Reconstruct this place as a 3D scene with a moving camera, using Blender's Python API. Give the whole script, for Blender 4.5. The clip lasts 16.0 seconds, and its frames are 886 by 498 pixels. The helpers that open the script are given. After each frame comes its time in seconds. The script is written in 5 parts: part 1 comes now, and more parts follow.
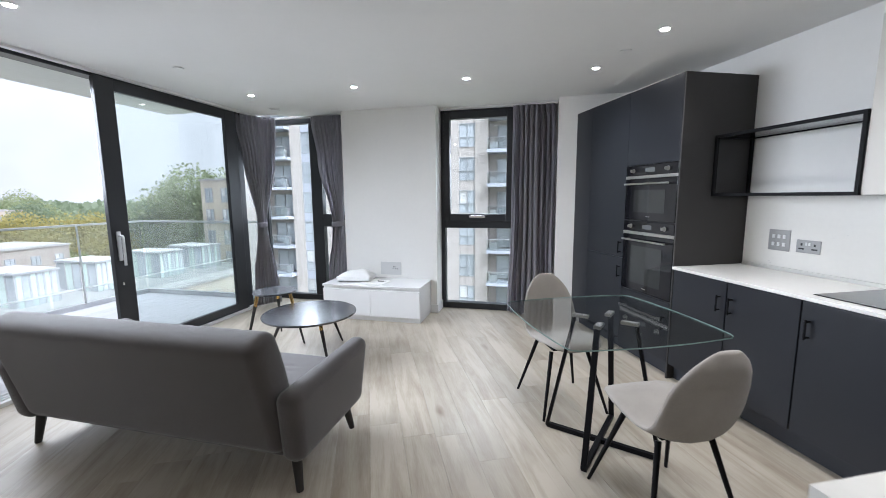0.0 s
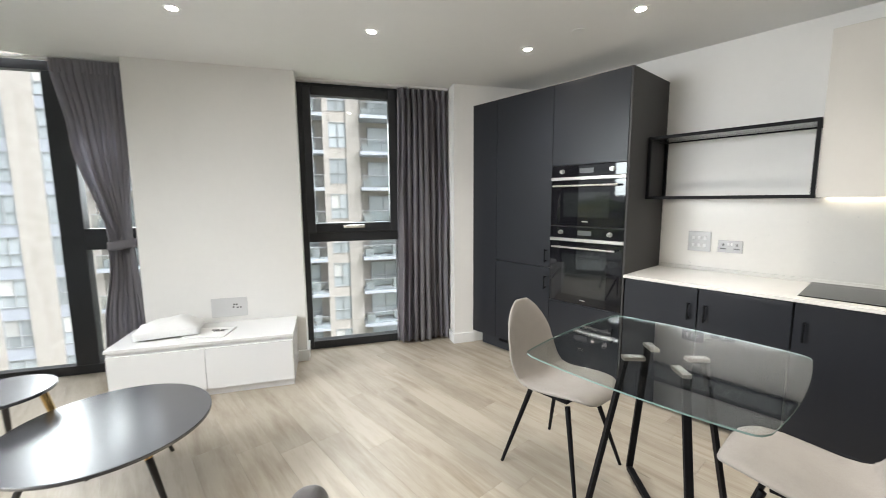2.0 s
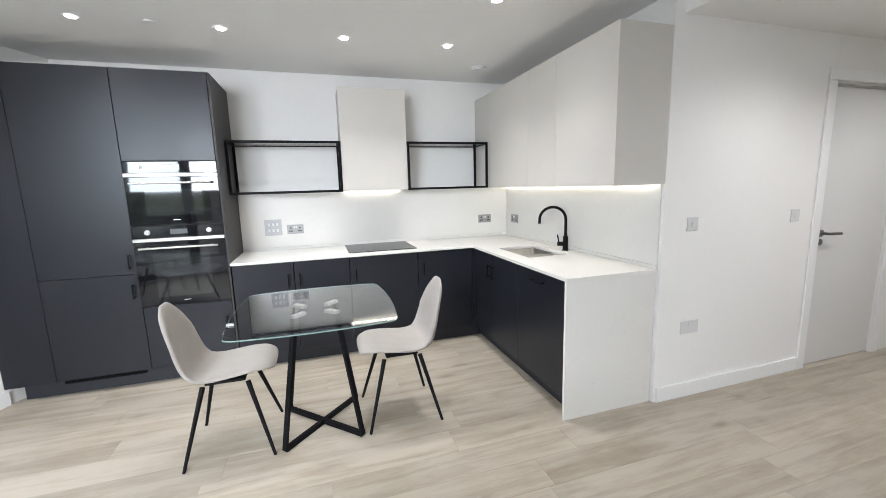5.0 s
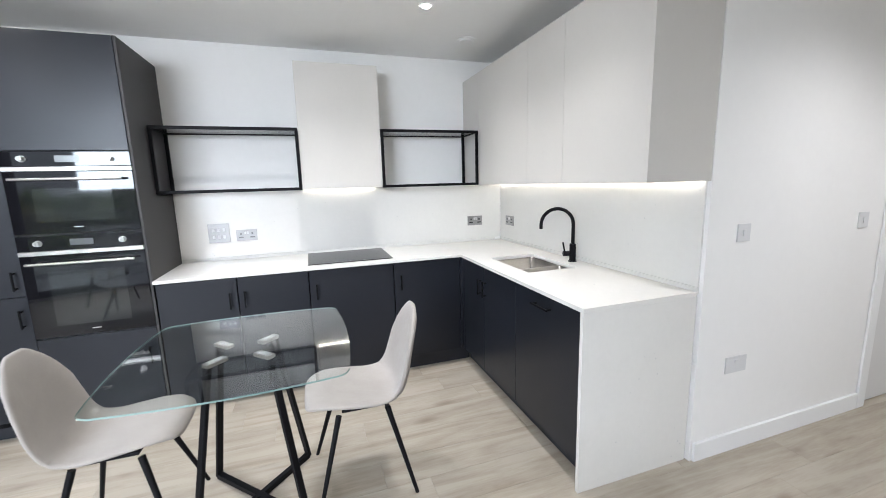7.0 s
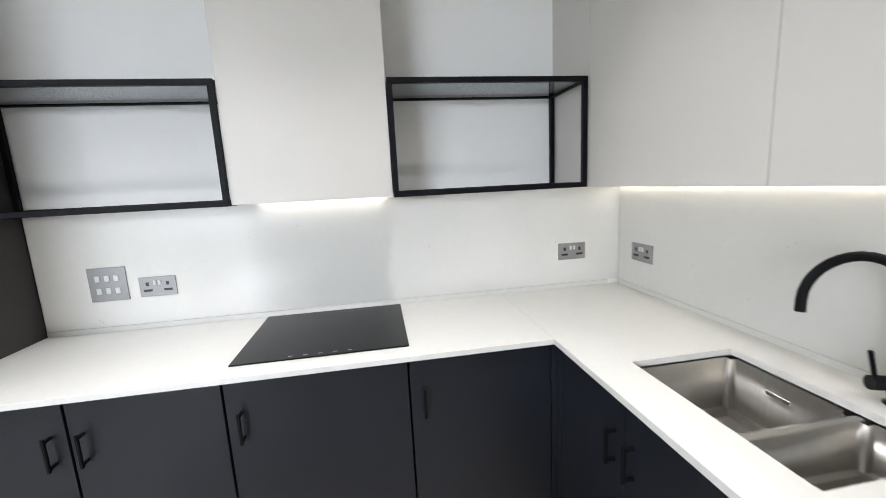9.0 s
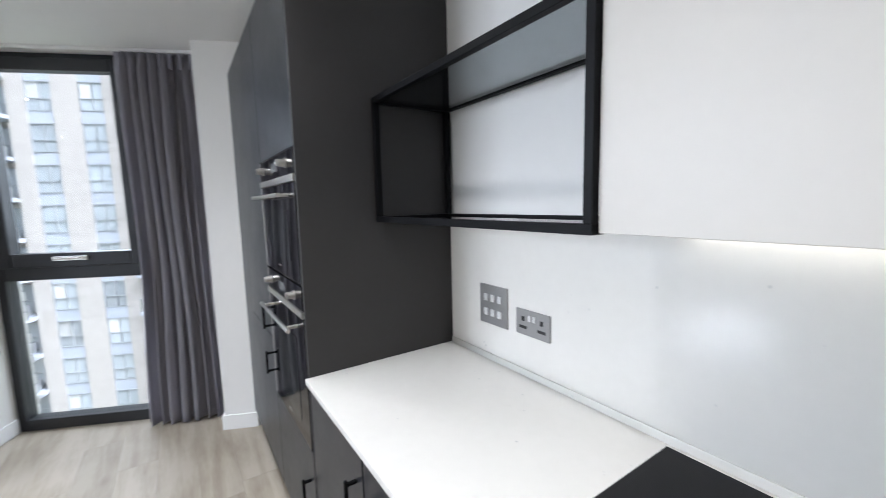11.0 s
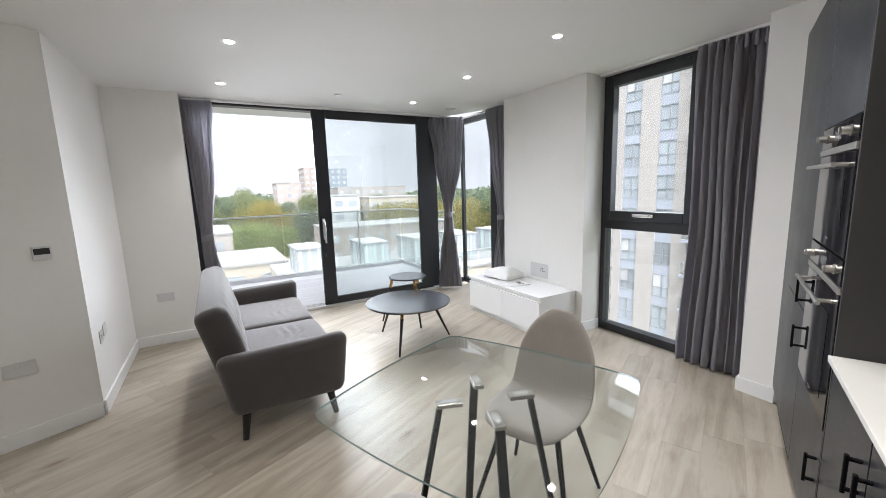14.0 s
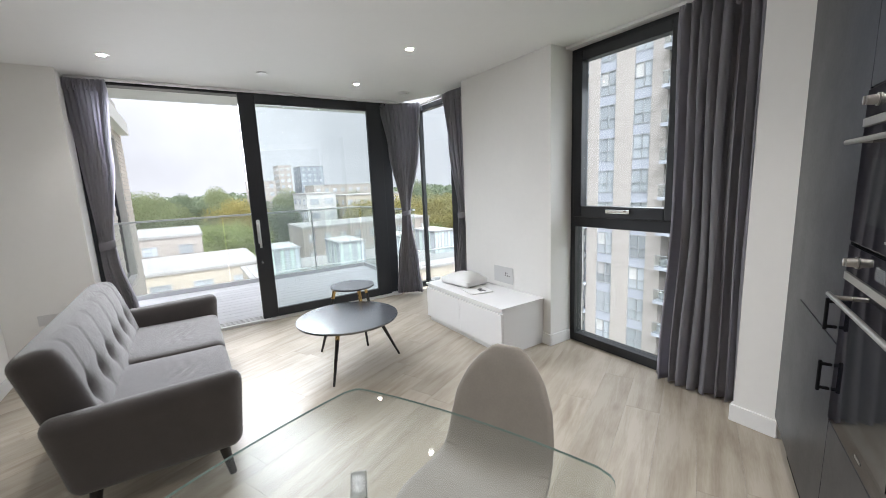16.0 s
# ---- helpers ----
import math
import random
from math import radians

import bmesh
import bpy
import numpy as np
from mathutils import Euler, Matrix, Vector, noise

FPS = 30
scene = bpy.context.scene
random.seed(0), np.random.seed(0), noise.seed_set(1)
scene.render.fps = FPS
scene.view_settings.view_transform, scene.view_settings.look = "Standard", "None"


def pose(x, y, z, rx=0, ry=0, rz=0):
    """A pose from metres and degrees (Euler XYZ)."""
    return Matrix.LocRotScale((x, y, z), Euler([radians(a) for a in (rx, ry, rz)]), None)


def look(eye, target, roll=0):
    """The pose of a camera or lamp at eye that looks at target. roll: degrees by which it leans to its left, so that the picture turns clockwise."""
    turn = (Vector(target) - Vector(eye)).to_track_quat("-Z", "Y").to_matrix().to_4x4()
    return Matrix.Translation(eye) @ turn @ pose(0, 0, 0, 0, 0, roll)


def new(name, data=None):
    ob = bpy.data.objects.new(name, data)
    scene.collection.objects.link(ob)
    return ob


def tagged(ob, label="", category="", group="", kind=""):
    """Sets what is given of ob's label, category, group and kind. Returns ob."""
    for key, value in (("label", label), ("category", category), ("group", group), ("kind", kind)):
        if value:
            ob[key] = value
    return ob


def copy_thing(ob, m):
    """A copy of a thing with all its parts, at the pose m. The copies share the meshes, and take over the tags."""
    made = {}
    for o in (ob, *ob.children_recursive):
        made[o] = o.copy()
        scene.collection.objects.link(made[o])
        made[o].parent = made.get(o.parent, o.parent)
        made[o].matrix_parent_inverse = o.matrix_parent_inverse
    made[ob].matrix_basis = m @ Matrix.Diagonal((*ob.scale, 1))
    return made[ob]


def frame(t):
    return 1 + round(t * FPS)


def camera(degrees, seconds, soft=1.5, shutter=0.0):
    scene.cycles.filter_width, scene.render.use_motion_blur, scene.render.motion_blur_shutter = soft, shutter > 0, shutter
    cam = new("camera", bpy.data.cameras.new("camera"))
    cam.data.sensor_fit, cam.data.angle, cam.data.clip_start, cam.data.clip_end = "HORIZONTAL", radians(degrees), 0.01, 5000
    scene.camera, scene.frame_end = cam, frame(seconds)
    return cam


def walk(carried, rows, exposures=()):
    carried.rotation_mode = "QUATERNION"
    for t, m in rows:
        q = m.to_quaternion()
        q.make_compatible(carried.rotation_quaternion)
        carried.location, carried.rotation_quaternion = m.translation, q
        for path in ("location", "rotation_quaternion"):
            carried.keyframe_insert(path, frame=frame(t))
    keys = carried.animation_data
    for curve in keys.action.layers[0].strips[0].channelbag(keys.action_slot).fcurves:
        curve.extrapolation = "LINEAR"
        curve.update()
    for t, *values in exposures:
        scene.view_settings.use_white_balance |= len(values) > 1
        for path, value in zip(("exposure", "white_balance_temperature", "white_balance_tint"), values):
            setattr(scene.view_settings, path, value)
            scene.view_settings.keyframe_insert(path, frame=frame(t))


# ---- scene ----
cam = camera(96.7, 16.0, soft=0.65, shutter=0.18)
PATH = [
    (0, (0.155, 0.062, 1.416), (0.523, 2.01, 1.154), -0.5),
    (0.5, (0.056, 0.464, 1.437), (0.47, 2.401, 1.157), -0.5),
    (1, (-0.041, 0.815, 1.45), (0.527, 2.712, 1.169), -0.5),
    (1.5, (-0.193, 1.101, 1.438), (0.685, 2.879, 1.173), -0.3),
    (2, (-0.333, 1.378, 1.407), (0.966, 2.879, 1.162), -0.4),
    (2.5, (-0.407, 1.63, 1.438), (1.275, 2.685, 1.197), -0.9),
    (3, (-0.585, 1.864, 1.456), (1.345, 2.321, 1.199), -1.4),
    (3.5, (-0.738, 1.885, 1.457), (1.245, 1.839, 1.203), -1.8),
    (4, (-0.889, 1.893, 1.465), (1.054, 1.516, 1.172), -1.9),
    (4.5, (-0.966, 1.918, 1.44), (0.934, 1.38, 1.126), -1.8),
    (6.8, (-0.503, 1.73, 1.415), (1.367, 1.094, 1.101), -1.4),
    (7, (-0.396, 1.651, 1.429), (1.475, 1.029, 1.098), -1.6),
    (7.5, (-0.073, 1.444, 1.439), (1.798, 0.821, 1.106), -1.7),
    (8, (0.31, 1.297, 1.422), (2.186, 0.688, 1.089), -1.8),
    (8.2, (0.474, 1.237, 1.438), (2.356, 0.65, 1.1), -2.2),
    (10.5, (1.988, 1.148, 1.457), (3.657, 2.221, 1.206), -1.5),
    (11, (2.06, 1.266, 1.469), (3.168, 2.915, 1.236), -1.4),
    (11.5, (2.075, 1.242, 1.473), (2.422, 3.2, 1.258), -1.3),
    (12, (2.092, 1.112, 1.474), (1.731, 3.067, 1.252), -1.1),
    (12.5, (2.041, 0.977, 1.481), (1.222, 2.785, 1.231), -1.0),
    (13, (2.047, 0.887, 1.475), (1.002, 2.571, 1.199), -1.3),
    (13.5, (2.065, 0.857, 1.471), (0.928, 2.476, 1.176), -1.6),
    (14, (2.07, 0.855, 1.472), (0.913, 2.458, 1.166), -1.8),
    (14.5, (2.055, 0.886, 1.473), (0.898, 2.487, 1.159), -1.9),
    (15, (2.009, 0.986, 1.486), (0.875, 2.601, 1.161), -2.1),
    (15.5, (1.992, 1.207, 1.46), (0.896, 2.846, 1.128), -2.3),
    (16, (1.977, 1.488, 1.439), (0.903, 3.144, 1.112), -2.5),
]
EXPOSURE = 1.88
SKY, SUN, DAY, SPOT, LED = 0.135, 0.8, 15.0, 9.6, 2.9
HORIZON, ZENITH = 0.62, 2.6
# seconds, stops against the mean, kelvin, tint
LENS_DRIFT = [(0.0, -0.2, 5850, 13), (1.0, -0.04, 6200, 12), (2.0, -0.06, 6550, 11), (3.0, 0.12, 6350, 12), (4.0, 0.16, 6200, 12), (7.0, 0.27, 5900, 13), (8.2, 0.08, 6050, 12), (10.5, 0.0, 5850, 13), (11.5, 0.0, 5800, 13), (12.5, -0.08, 6150, 14), (13.5, -0.18, 6220, 14), (15.0, -0.2, 6250, 13), (16.0, -0.3, 6250, 13)]
walk(cam, [(t, look(eye, target, roll)) for t, eye, target, roll in PATH], [(t, EXPOSURE + stops, kelvin, tint) for t, stops, kelvin, tint in LENS_DRIFT])

# ---------------------------------------------------------------- light
world = bpy.data.worlds.new("overcast_sky")
scene.world = world
world.use_nodes = True
wn, wl = world.node_tree.nodes, world.node_tree.links
sky = wn.new("ShaderNodeTexSky")
sky.sky_type, sky.sun_disc = 'NISHITA', False
sky.sun_elevation, sky.sun_rotation = radians(48), radians(139)
sky.dust_density, sky.air_density = 3.0, 1.0
cloud = wn.new("ShaderNodeHueSaturation")          # thick cloud takes most of the blue out
cloud.inputs["Saturation"].default_value = 0.10
wl.new(sky.outputs[0], cloud.inputs["Color"])
gaze, lift = wn.new("ShaderNodeTexCoord"), wn.new("ShaderNodeMapping")        # an even cloud cover, as bright low down as high up
lift.inputs["Scale"].default_value, lift.inputs["Location"].default_value = (1, 1, 0.6), (0, 0, 0.30)
wl.new(gaze.outputs["Generated"], lift.inputs["Vector"]), wl.new(lift.outputs[0], sky.inputs["Vector"])
drift, soft_edge, bank, veil = wn.new("ShaderNodeTexNoise"), wn.new("ShaderNodeMapRange"), wn.new("ShaderNodeTexCoord"), wn.new("ShaderNodeMix")
drift.inputs["Scale"].default_value, drift.inputs["Detail"].default_value = 3.2, 5
soft_edge.inputs["From Min"].default_value, soft_edge.inputs["From Max"].default_value = 0.35, 0.65
soft_edge.inputs["To Min"].default_value, soft_edge.inputs["To Max"].default_value = 0.86, 1.06
wl.new(bank.outputs["Generated"], drift.inputs["Vector"]), wl.new(drift.outputs[0], soft_edge.inputs["Value"])
veil.data_type, veil.blend_type = 'RGBA', 'MULTIPLY'
veil.inputs[0].default_value = 1.0
wl.new(cloud.outputs[0], veil.inputs[6]), wl.new(soft_edge.outputs[0], veil.inputs[7])
# an overcast sky is two to three times as bright overhead as along the horizon
dome_z, dome, domed = wn.new("ShaderNodeSeparateXYZ"), wn.new("ShaderNodeMapRange"), wn.new("ShaderNodeMix")
dome.interpolation_type = 'SMOOTHSTEP'
dome.inputs["To Min"].default_value, dome.inputs["To Max"].default_value = HORIZON, ZENITH
wl.new(bank.outputs["Generated"], dome_z.inputs[0]), wl.new(dome_z.outputs["Z"], dome.inputs["Value"])
domed.data_type, domed.blend_type = 'RGBA', 'MULTIPLY'
domed.inputs[0].default_value = 1.0
wl.new(veil.outputs[2], domed.inputs[6]), wl.new(dome.outputs[0], domed.inputs[7])
wl.new(domed.outputs[2], wn["Background"].inputs[0])
wn["Background"].inputs[1].default_value = SKY

sun = new("sun", bpy.data.lights.new("sun", 'SUN'))
sun.data.energy, sun.data.angle, sun.data.color = SUN, radians(20), (1.0, 0.97, 0.92)
sun.matrix_world = look((14, -16, 24), (0, 0, 0))

# facade frame: u runs along the window wall, v points out through it
TURN = 24.3
FM = pose(0, 0, 0, 0, 0, -TURN)


def uvw(u, v, z=0.0):
    return FM @ Vector((u, v, z))


def daylight(name, m, w, h, watts):
    """The sky's light in a window's opening."""
    lamp = new(name, bpy.data.lights.new(name, 'AREA'))
    lamp.data.shape, lamp.data.size, lamp.data.size_y = 'RECTANGLE', w, h
    lamp.data.energy, lamp.data.color = watts, (0.93, 0.97, 1.0)
    lamp.data.spread = radians(100)
    lamp.matrix_world = m
    return lamp


daylight("daylight_sliding", FM @ look((-3.86, 2.5, 1.92), (-1.86, 2.5, 0.86)), 2.1, 1.0, DAY * 1.75)
daylight("daylight_window", FM @ look((-0.62, 5.45, 1.75), (-0.62, 3.45, 0.5)), 0.8, 1.0, DAY * 0.2)
daylight("daylight_corner", FM @ look((-3.0, 5.45, 1.62), (-3.0, 3.45, 0.5)), 1.0, 0.8, DAY * 0.35)


# ---------------------------------------------------------------- materials
def shader(name, colour, rough=0.5, metal=0.0, grain=0.0, scale=8.0, bump=0.0, bump_scale=200.0, stretch=(1, 1, 1), sheen=0.0, coat=0.0, spec=0.5, rand=0.0, rvar=0.0):
    """A surface with tone that varies at two scales and a fine relief."""
    m = bpy.data.materials.new(name)
    m.use_nodes = True
    n, l = m.node_tree.nodes, m.node_tree.links
    b = n["Principled BSDF"]
    b.inputs["Roughness"].default_value, b.inputs["Metallic"].default_value = rough, metal
    b.inputs["Specular IOR Level"].default_value = spec
    b.inputs["Sheen Weight"].default_value, b.inputs["Coat Weight"].default_value = sheen, coat
    b.inputs["Base Color"].default_value = (*colour, 1)
    tc = n.new("ShaderNodeTexCoord")
    mp = n.new("ShaderNodeMapping")
    mp.inputs["Scale"].default_value = stretch
    l.new(tc.outputs["Object"], mp.inputs["Vector"])
    if grain or rand:
        big, small = n.new("ShaderNodeTexNoise"), n.new("ShaderNodeTexNoise")
        big.inputs["Scale"].default_value, small.inputs["Scale"].default_value = scale, scale * 11
        big.inputs["Detail"].default_value = small.inputs["Detail"].default_value = 5
        l.new(mp.outputs[0], big.inputs["Vector"]), l.new(mp.outputs[0], small.inputs["Vector"])
        mix = n.new("ShaderNodeMath")
        mix.operation = 'MULTIPLY_ADD'
        mix.inputs[1].default_value = 0.55
        l.new(small.outputs[0], mix.inputs[0]), l.new(big.outputs[0], mix.inputs[2])
        ramp = n.new("ShaderNodeMapRange")
        ramp.inputs["From Min"].default_value, ramp.inputs["From Max"].default_value = 0.45, 1.1
        ramp.inputs["To Min"].default_value, ramp.inputs["To Max"].default_value = 1 - grain, 1 + grain
        l.new(mix.outputs[0], ramp.inputs["Value"])
        hsv = n.new("ShaderNodeHueSaturation")
        hsv.inputs["Color"].default_value = (*colour, 1)
        l.new(ramp.outputs[0], hsv.inputs["Value"])
        if rand:
            oi, rr, mu = n.new("ShaderNodeObjectInfo"), n.new("ShaderNodeMapRange"), n.new("ShaderNodeMath")
            rr.inputs["To Min"].default_value, rr.inputs["To Max"].default_value = 1 - rand, 1 + rand
            mu.operation = 'MULTIPLY'
            l.new(oi.outputs["Random"], rr.inputs["Value"])
            l.new(rr.outputs[0], mu.inputs[0]), l.new(ramp.outputs[0], mu.inputs[1])
            l.new(mu.outputs[0], hsv.inputs["Value"])
        l.new(hsv.outputs[0], b.inputs["Base Color"])
        if rvar:
            rm = n.new("ShaderNodeMapRange")
            rm.inputs["From Min"].default_value, rm.inputs["From Max"].default_value = 0.45, 1.1
            rm.inputs["To Min"].default_value, rm.inputs["To Max"].default_value = rough - rvar, rough + rvar
            l.new(mix.outputs[0], rm.inputs["Value"])
            l.new(rm.outputs[0], b.inputs["Roughness"])
    if bump:
        fine, bp = n.new("ShaderNodeTexNoise"), n.new("ShaderNodeBump")
        fine.inputs["Scale"].default_value, fine.inputs["Detail"].default_value = bump_scale, 3
        bp.inputs["Strength"].default_value, bp.inputs["Distance"].default_value = bump, 0.004
        l.new(mp.outputs[0], fine.inputs["Vector"])
        l.new(fine.outputs[0], bp.inputs["Height"])
        l.new(bp.outputs[0], b.inputs["Normal"])
    return m


def glass(name, tint, gloss=1.0, rough=0.0, haze=0.0):
    """A clear pane: what lies behind shows through, and the sky mirrors at a slant."""
    m = bpy.data.materials.new(name)
    m.use_nodes = True
    n, l = m.node_tree.nodes, m.node_tree.links
    n.remove(n["Principled BSDF"])
    clear, shine, mix, fr, mul, power = (n.new(k) for k in ("ShaderNodeBsdfTransparent", "ShaderNodeBsdfGlossy", "ShaderNodeMixShader", "ShaderNodeLayerWeight", "ShaderNodeMath", "ShaderNodeMath"))
    clear.inputs[0].default_value = (*tint, 1)
    shine.inputs["Roughness"].default_value = rough
    fr.inputs[0].default_value = 0.5
    power.operation, power.inputs[1].default_value = 'POWER', 4.5
    mul.operation, mul.inputs[1].default_value, mul.inputs[2].default_value = 'MULTIPLY_ADD', 0.9 * gloss, 0.04 * gloss
    l.new(fr.outputs["Facing"], power.inputs[0]), l.new(power.outputs[0], mul.inputs[0]), l.new(mul.outputs[0], mix.inputs[0])
    l.new(clear.outputs[0], mix.inputs[1]), l.new(shine.outputs[0], mix.inputs[2])
    l.new(mix.outputs[0], n["Material Output"].inputs[0])
    # a whitish film in the pane stands in for haze over the view
    if haze:
        film, over = n.new("ShaderNodeBsdfTranslucent"), n.new("ShaderNodeMixShader")
        film.inputs[0].default_value, over.inputs[0].default_value = (0.75, 0.76, 0.77, 1), haze
        l.new(mix.outputs[0], over.inputs[1]), l.new(film.outputs[0], over.inputs[2])
        l.new(over.outputs[0], n["Material Output"].inputs[0])
    return m


def glow(name, colour, strength):
    m = bpy.data.materials.new(name)
    m.use_nodes = True
    b = m.node_tree.nodes["Principled BSDF"]
    b.inputs["Base Color"].default_value = (*colour, 1)
    b.inputs["Emission Color"].default_value, b.inputs["Emission Strength"].default_value = (*colour, 1), strength
    return m


def oak():
    """Pale grey-brown oak, grain along y, each plank its own tone, with a few knots."""
    m = bpy.data.materials.new("pale_oak")
    m.use_nodes = True
    n, l = m.node_tree.nodes, m.node_tree.links
    b = n["Principled BSDF"]
    tc, mp, oi, add = n.new("ShaderNodeTexCoord"), n.new("ShaderNodeMapping"), n.new("ShaderNodeObjectInfo"), n.new("ShaderNodeVectorMath")
    add.operation = 'ADD'
    sc = n.new("ShaderNodeVectorMath")
    sc.operation = 'SCALE'
    sc.inputs["Scale"].default_value = 37.0
    l.new(oi.outputs["Random"], sc.inputs[0])
    l.new(tc.outputs["Object"], add.inputs[0]), l.new(sc.outputs[0], add.inputs[1])
    mp.inputs["Scale"].default_value = (6.5, 0.6, 1.0)
    l.new(add.outputs[0], mp.inputs["Vector"])
    grain, fine, cloudy = n.new("ShaderNodeTexNoise"), n.new("ShaderNodeTexNoise"), n.new("ShaderNodeTexNoise")
    grain.inputs["Scale"].default_value, grain.inputs["Detail"].default_value, grain.inputs["Distortion"].default_value = 2.0, 5, 0.9
    fine.inputs["Scale"].default_value, fine.inputs["Detail"].default_value = 22, 4
    cloudy.inputs["Scale"].default_value, cloudy.inputs["Detail"].default_value = 3.2, 4
    l.new(mp.outputs[0], grain.inputs["Vector"]), l.new(mp.outputs[0], fine.inputs["Vector"])
    l.new(add.outputs[0], cloudy.inputs["Vector"])
    s1, s2 = n.new("ShaderNodeMath"), n.new("ShaderNodeMath")
    s1.operation = s2.operation = 'MULTIPLY_ADD'
    s1.inputs[1].default_value, s2.inputs[1].default_value = 0.30, 0.45
    l.new(fine.outputs[0], s1.inputs[0]), l.new(grain.outputs[0], s1.inputs[2])
    l.new(cloudy.outputs[0], s2.inputs[0]), l.new(s1.outputs[0], s2.inputs[2])
    ramp = n.new("ShaderNodeValToRGB")
    ramp.color_ramp.elements[0].position, ramp.color_ramp.elements[0].color = 0.55, (0.255, 0.210, 0.155, 1)
    ramp.color_ramp.elements[1].position, ramp.color_ramp.elements[1].color = 1.0, (0.415, 0.371, 0.304, 1)
    mid = ramp.color_ramp.elements.new(0.82)
    mid.color = (0.353, 0.308, 0.243, 1)
    l.new(s2.outputs[0], ramp.inputs[0])
    # sparse knots and heart streaks
    kp, kv, kr, kg, kn, km, kx = (n.new(k) for k in ("ShaderNodeMapping", "ShaderNodeTexVoronoi", "ShaderNodeMapRange", "ShaderNodeMapRange", "ShaderNodeTexNoise", "ShaderNodeMath", "ShaderNodeMix"))
    kp.inputs["Scale"].default_value = (7.0, 2.6, 1.0)
    l.new(add.outputs[0], kp.inputs["Vector"]), l.new(kp.outputs[0], kv.inputs["Vector"]), l.new(kp.outputs[0], kn.inputs["Vector"])
    kv.inputs["Scale"].default_value, kn.inputs["Scale"].default_value = 1.0, 0.8
    kr.inputs["From Min"].default_value, kr.inputs["From Max"].default_value = 0.26, 0.04
    kg.inputs["From Min"].default_value, kg.inputs["From Max"].default_value = 0.55, 0.66
    l.new(kv.outputs["Distance"], kr.inputs["Value"]), l.new(kn.outputs[0], kg.inputs["Value"])
    km.operation = 'MULTIPLY'
    l.new(kr.outputs[0], km.inputs[0]), l.new(kg.outputs[0], km.inputs[1])
    kx.data_type = 'RGBA'
    kx.inputs[7].default_value = (0.21, 0.166, 0.120, 1)
    l.new(km.outputs[0], kx.inputs[0]), l.new(ramp.outputs[0], kx.inputs[6])
    hsv, rr = n.new("ShaderNodeHueSaturation"), n.new("ShaderNodeMapRange")
    rr.inputs["To Min"].default_value, rr.inputs["To Max"].default_value = 0.92, 1.08
    l.new(oi.outputs["Random"], rr.inputs["Value"])
    l.new(kx.outputs[2], hsv.inputs["Color"]), l.new(rr.outputs[0], hsv.inputs["Value"])
    l.new(hsv.outputs[0], b.inputs["Base Color"])
    rm = n.new("ShaderNodeMapRange")
    rm.inputs["To Min"].default_value, rm.inputs["To Max"].default_value = 0.34, 0.50
    l.new(grain.outputs[0], rm.inputs["Value"]), l.new(rm.outputs[0], b.inputs["Roughness"])
    bp = n.new("ShaderNodeBump")
    bp.inputs["Strength"].default_value, bp.inputs["Distance"].default_value = 0.12, 0.002
    l.new(s1.outputs[0], bp.inputs["Height"]), l.new(bp.outputs[0], b.inputs["Normal"])
    return m


def quartz():
    """White engineered stone with sparse grey flecks and faint clouds."""
    m = shader("white_quartz", (0.69, 0.677, 0.640), 0.25, grain=0.03, scale=3.0, spec=0.5)
    n, l = m.node_tree.nodes, m.node_tree.links
    b = n["Principled BSDF"]
    src = b.inputs["Base Color"].links[0].from_socket
    tc = n.new("ShaderNodeTexCoord")
    nz, vo, lt, mx, gate, both = n.new("ShaderNodeTexNoise"), n.new("ShaderNodeTexVoronoi"), n.new("ShaderNodeMapRange"), n.new("ShaderNodeMix"), n.new("ShaderNodeMapRange"), n.new("ShaderNodeMath")
    nz.inputs["Scale"].default_value, nz.inputs["Detail"].default_value = 9, 2
    vo.inputs["Scale"].default_value = 26
    l.new(tc.outputs["Object"], nz.inputs["Vector"]), l.new(tc.outputs["Object"], vo.inputs["Vector"])
    lt.inputs["From Min"].default_value, lt.inputs["From Max"].default_value = 0.13, 0.05
    l.new(vo.outputs["Distance"], lt.inputs["Value"])
    gate.inputs["From Min"].default_value, gate.inputs["From Max"].default_value = 0.57, 0.66
    l.new(nz.outputs[0], gate.inputs["Value"])
    both.operation = 'MULTIPLY'
    l.new(lt.outputs[0], both.inputs[0]), l.new(gate.outputs[0], both.inputs[1])
    mx.data_type = 'RGBA'
    mx.inputs[7].default_value = (0.52, 0.52, 0.51, 1)
    l.new(both.outputs[0], mx.inputs[0]), l.new(src, mx.inputs[6])
    l.new(mx.outputs[2], b.inputs["Base Color"])
    return m


def thin_cloth(m, colour, share):
    """Lets part of the light through, as woven cloth and leaves do."""
    n, l = m.node_tree.nodes, m.node_tree.links
    tl, mix = n.new("ShaderNodeBsdfTranslucent"), n.new("ShaderNodeMixShader")
    tl.inputs[0].default_value, mix.inputs[0].default_value = (*colour, 1), share
    l.new(n["Principled BSDF"].outputs[0], mix.inputs[1]), l.new(tl.outputs[0], mix.inputs[2])
    l.new(mix.outputs[0], n["Material Output"].inputs[0])
    return m


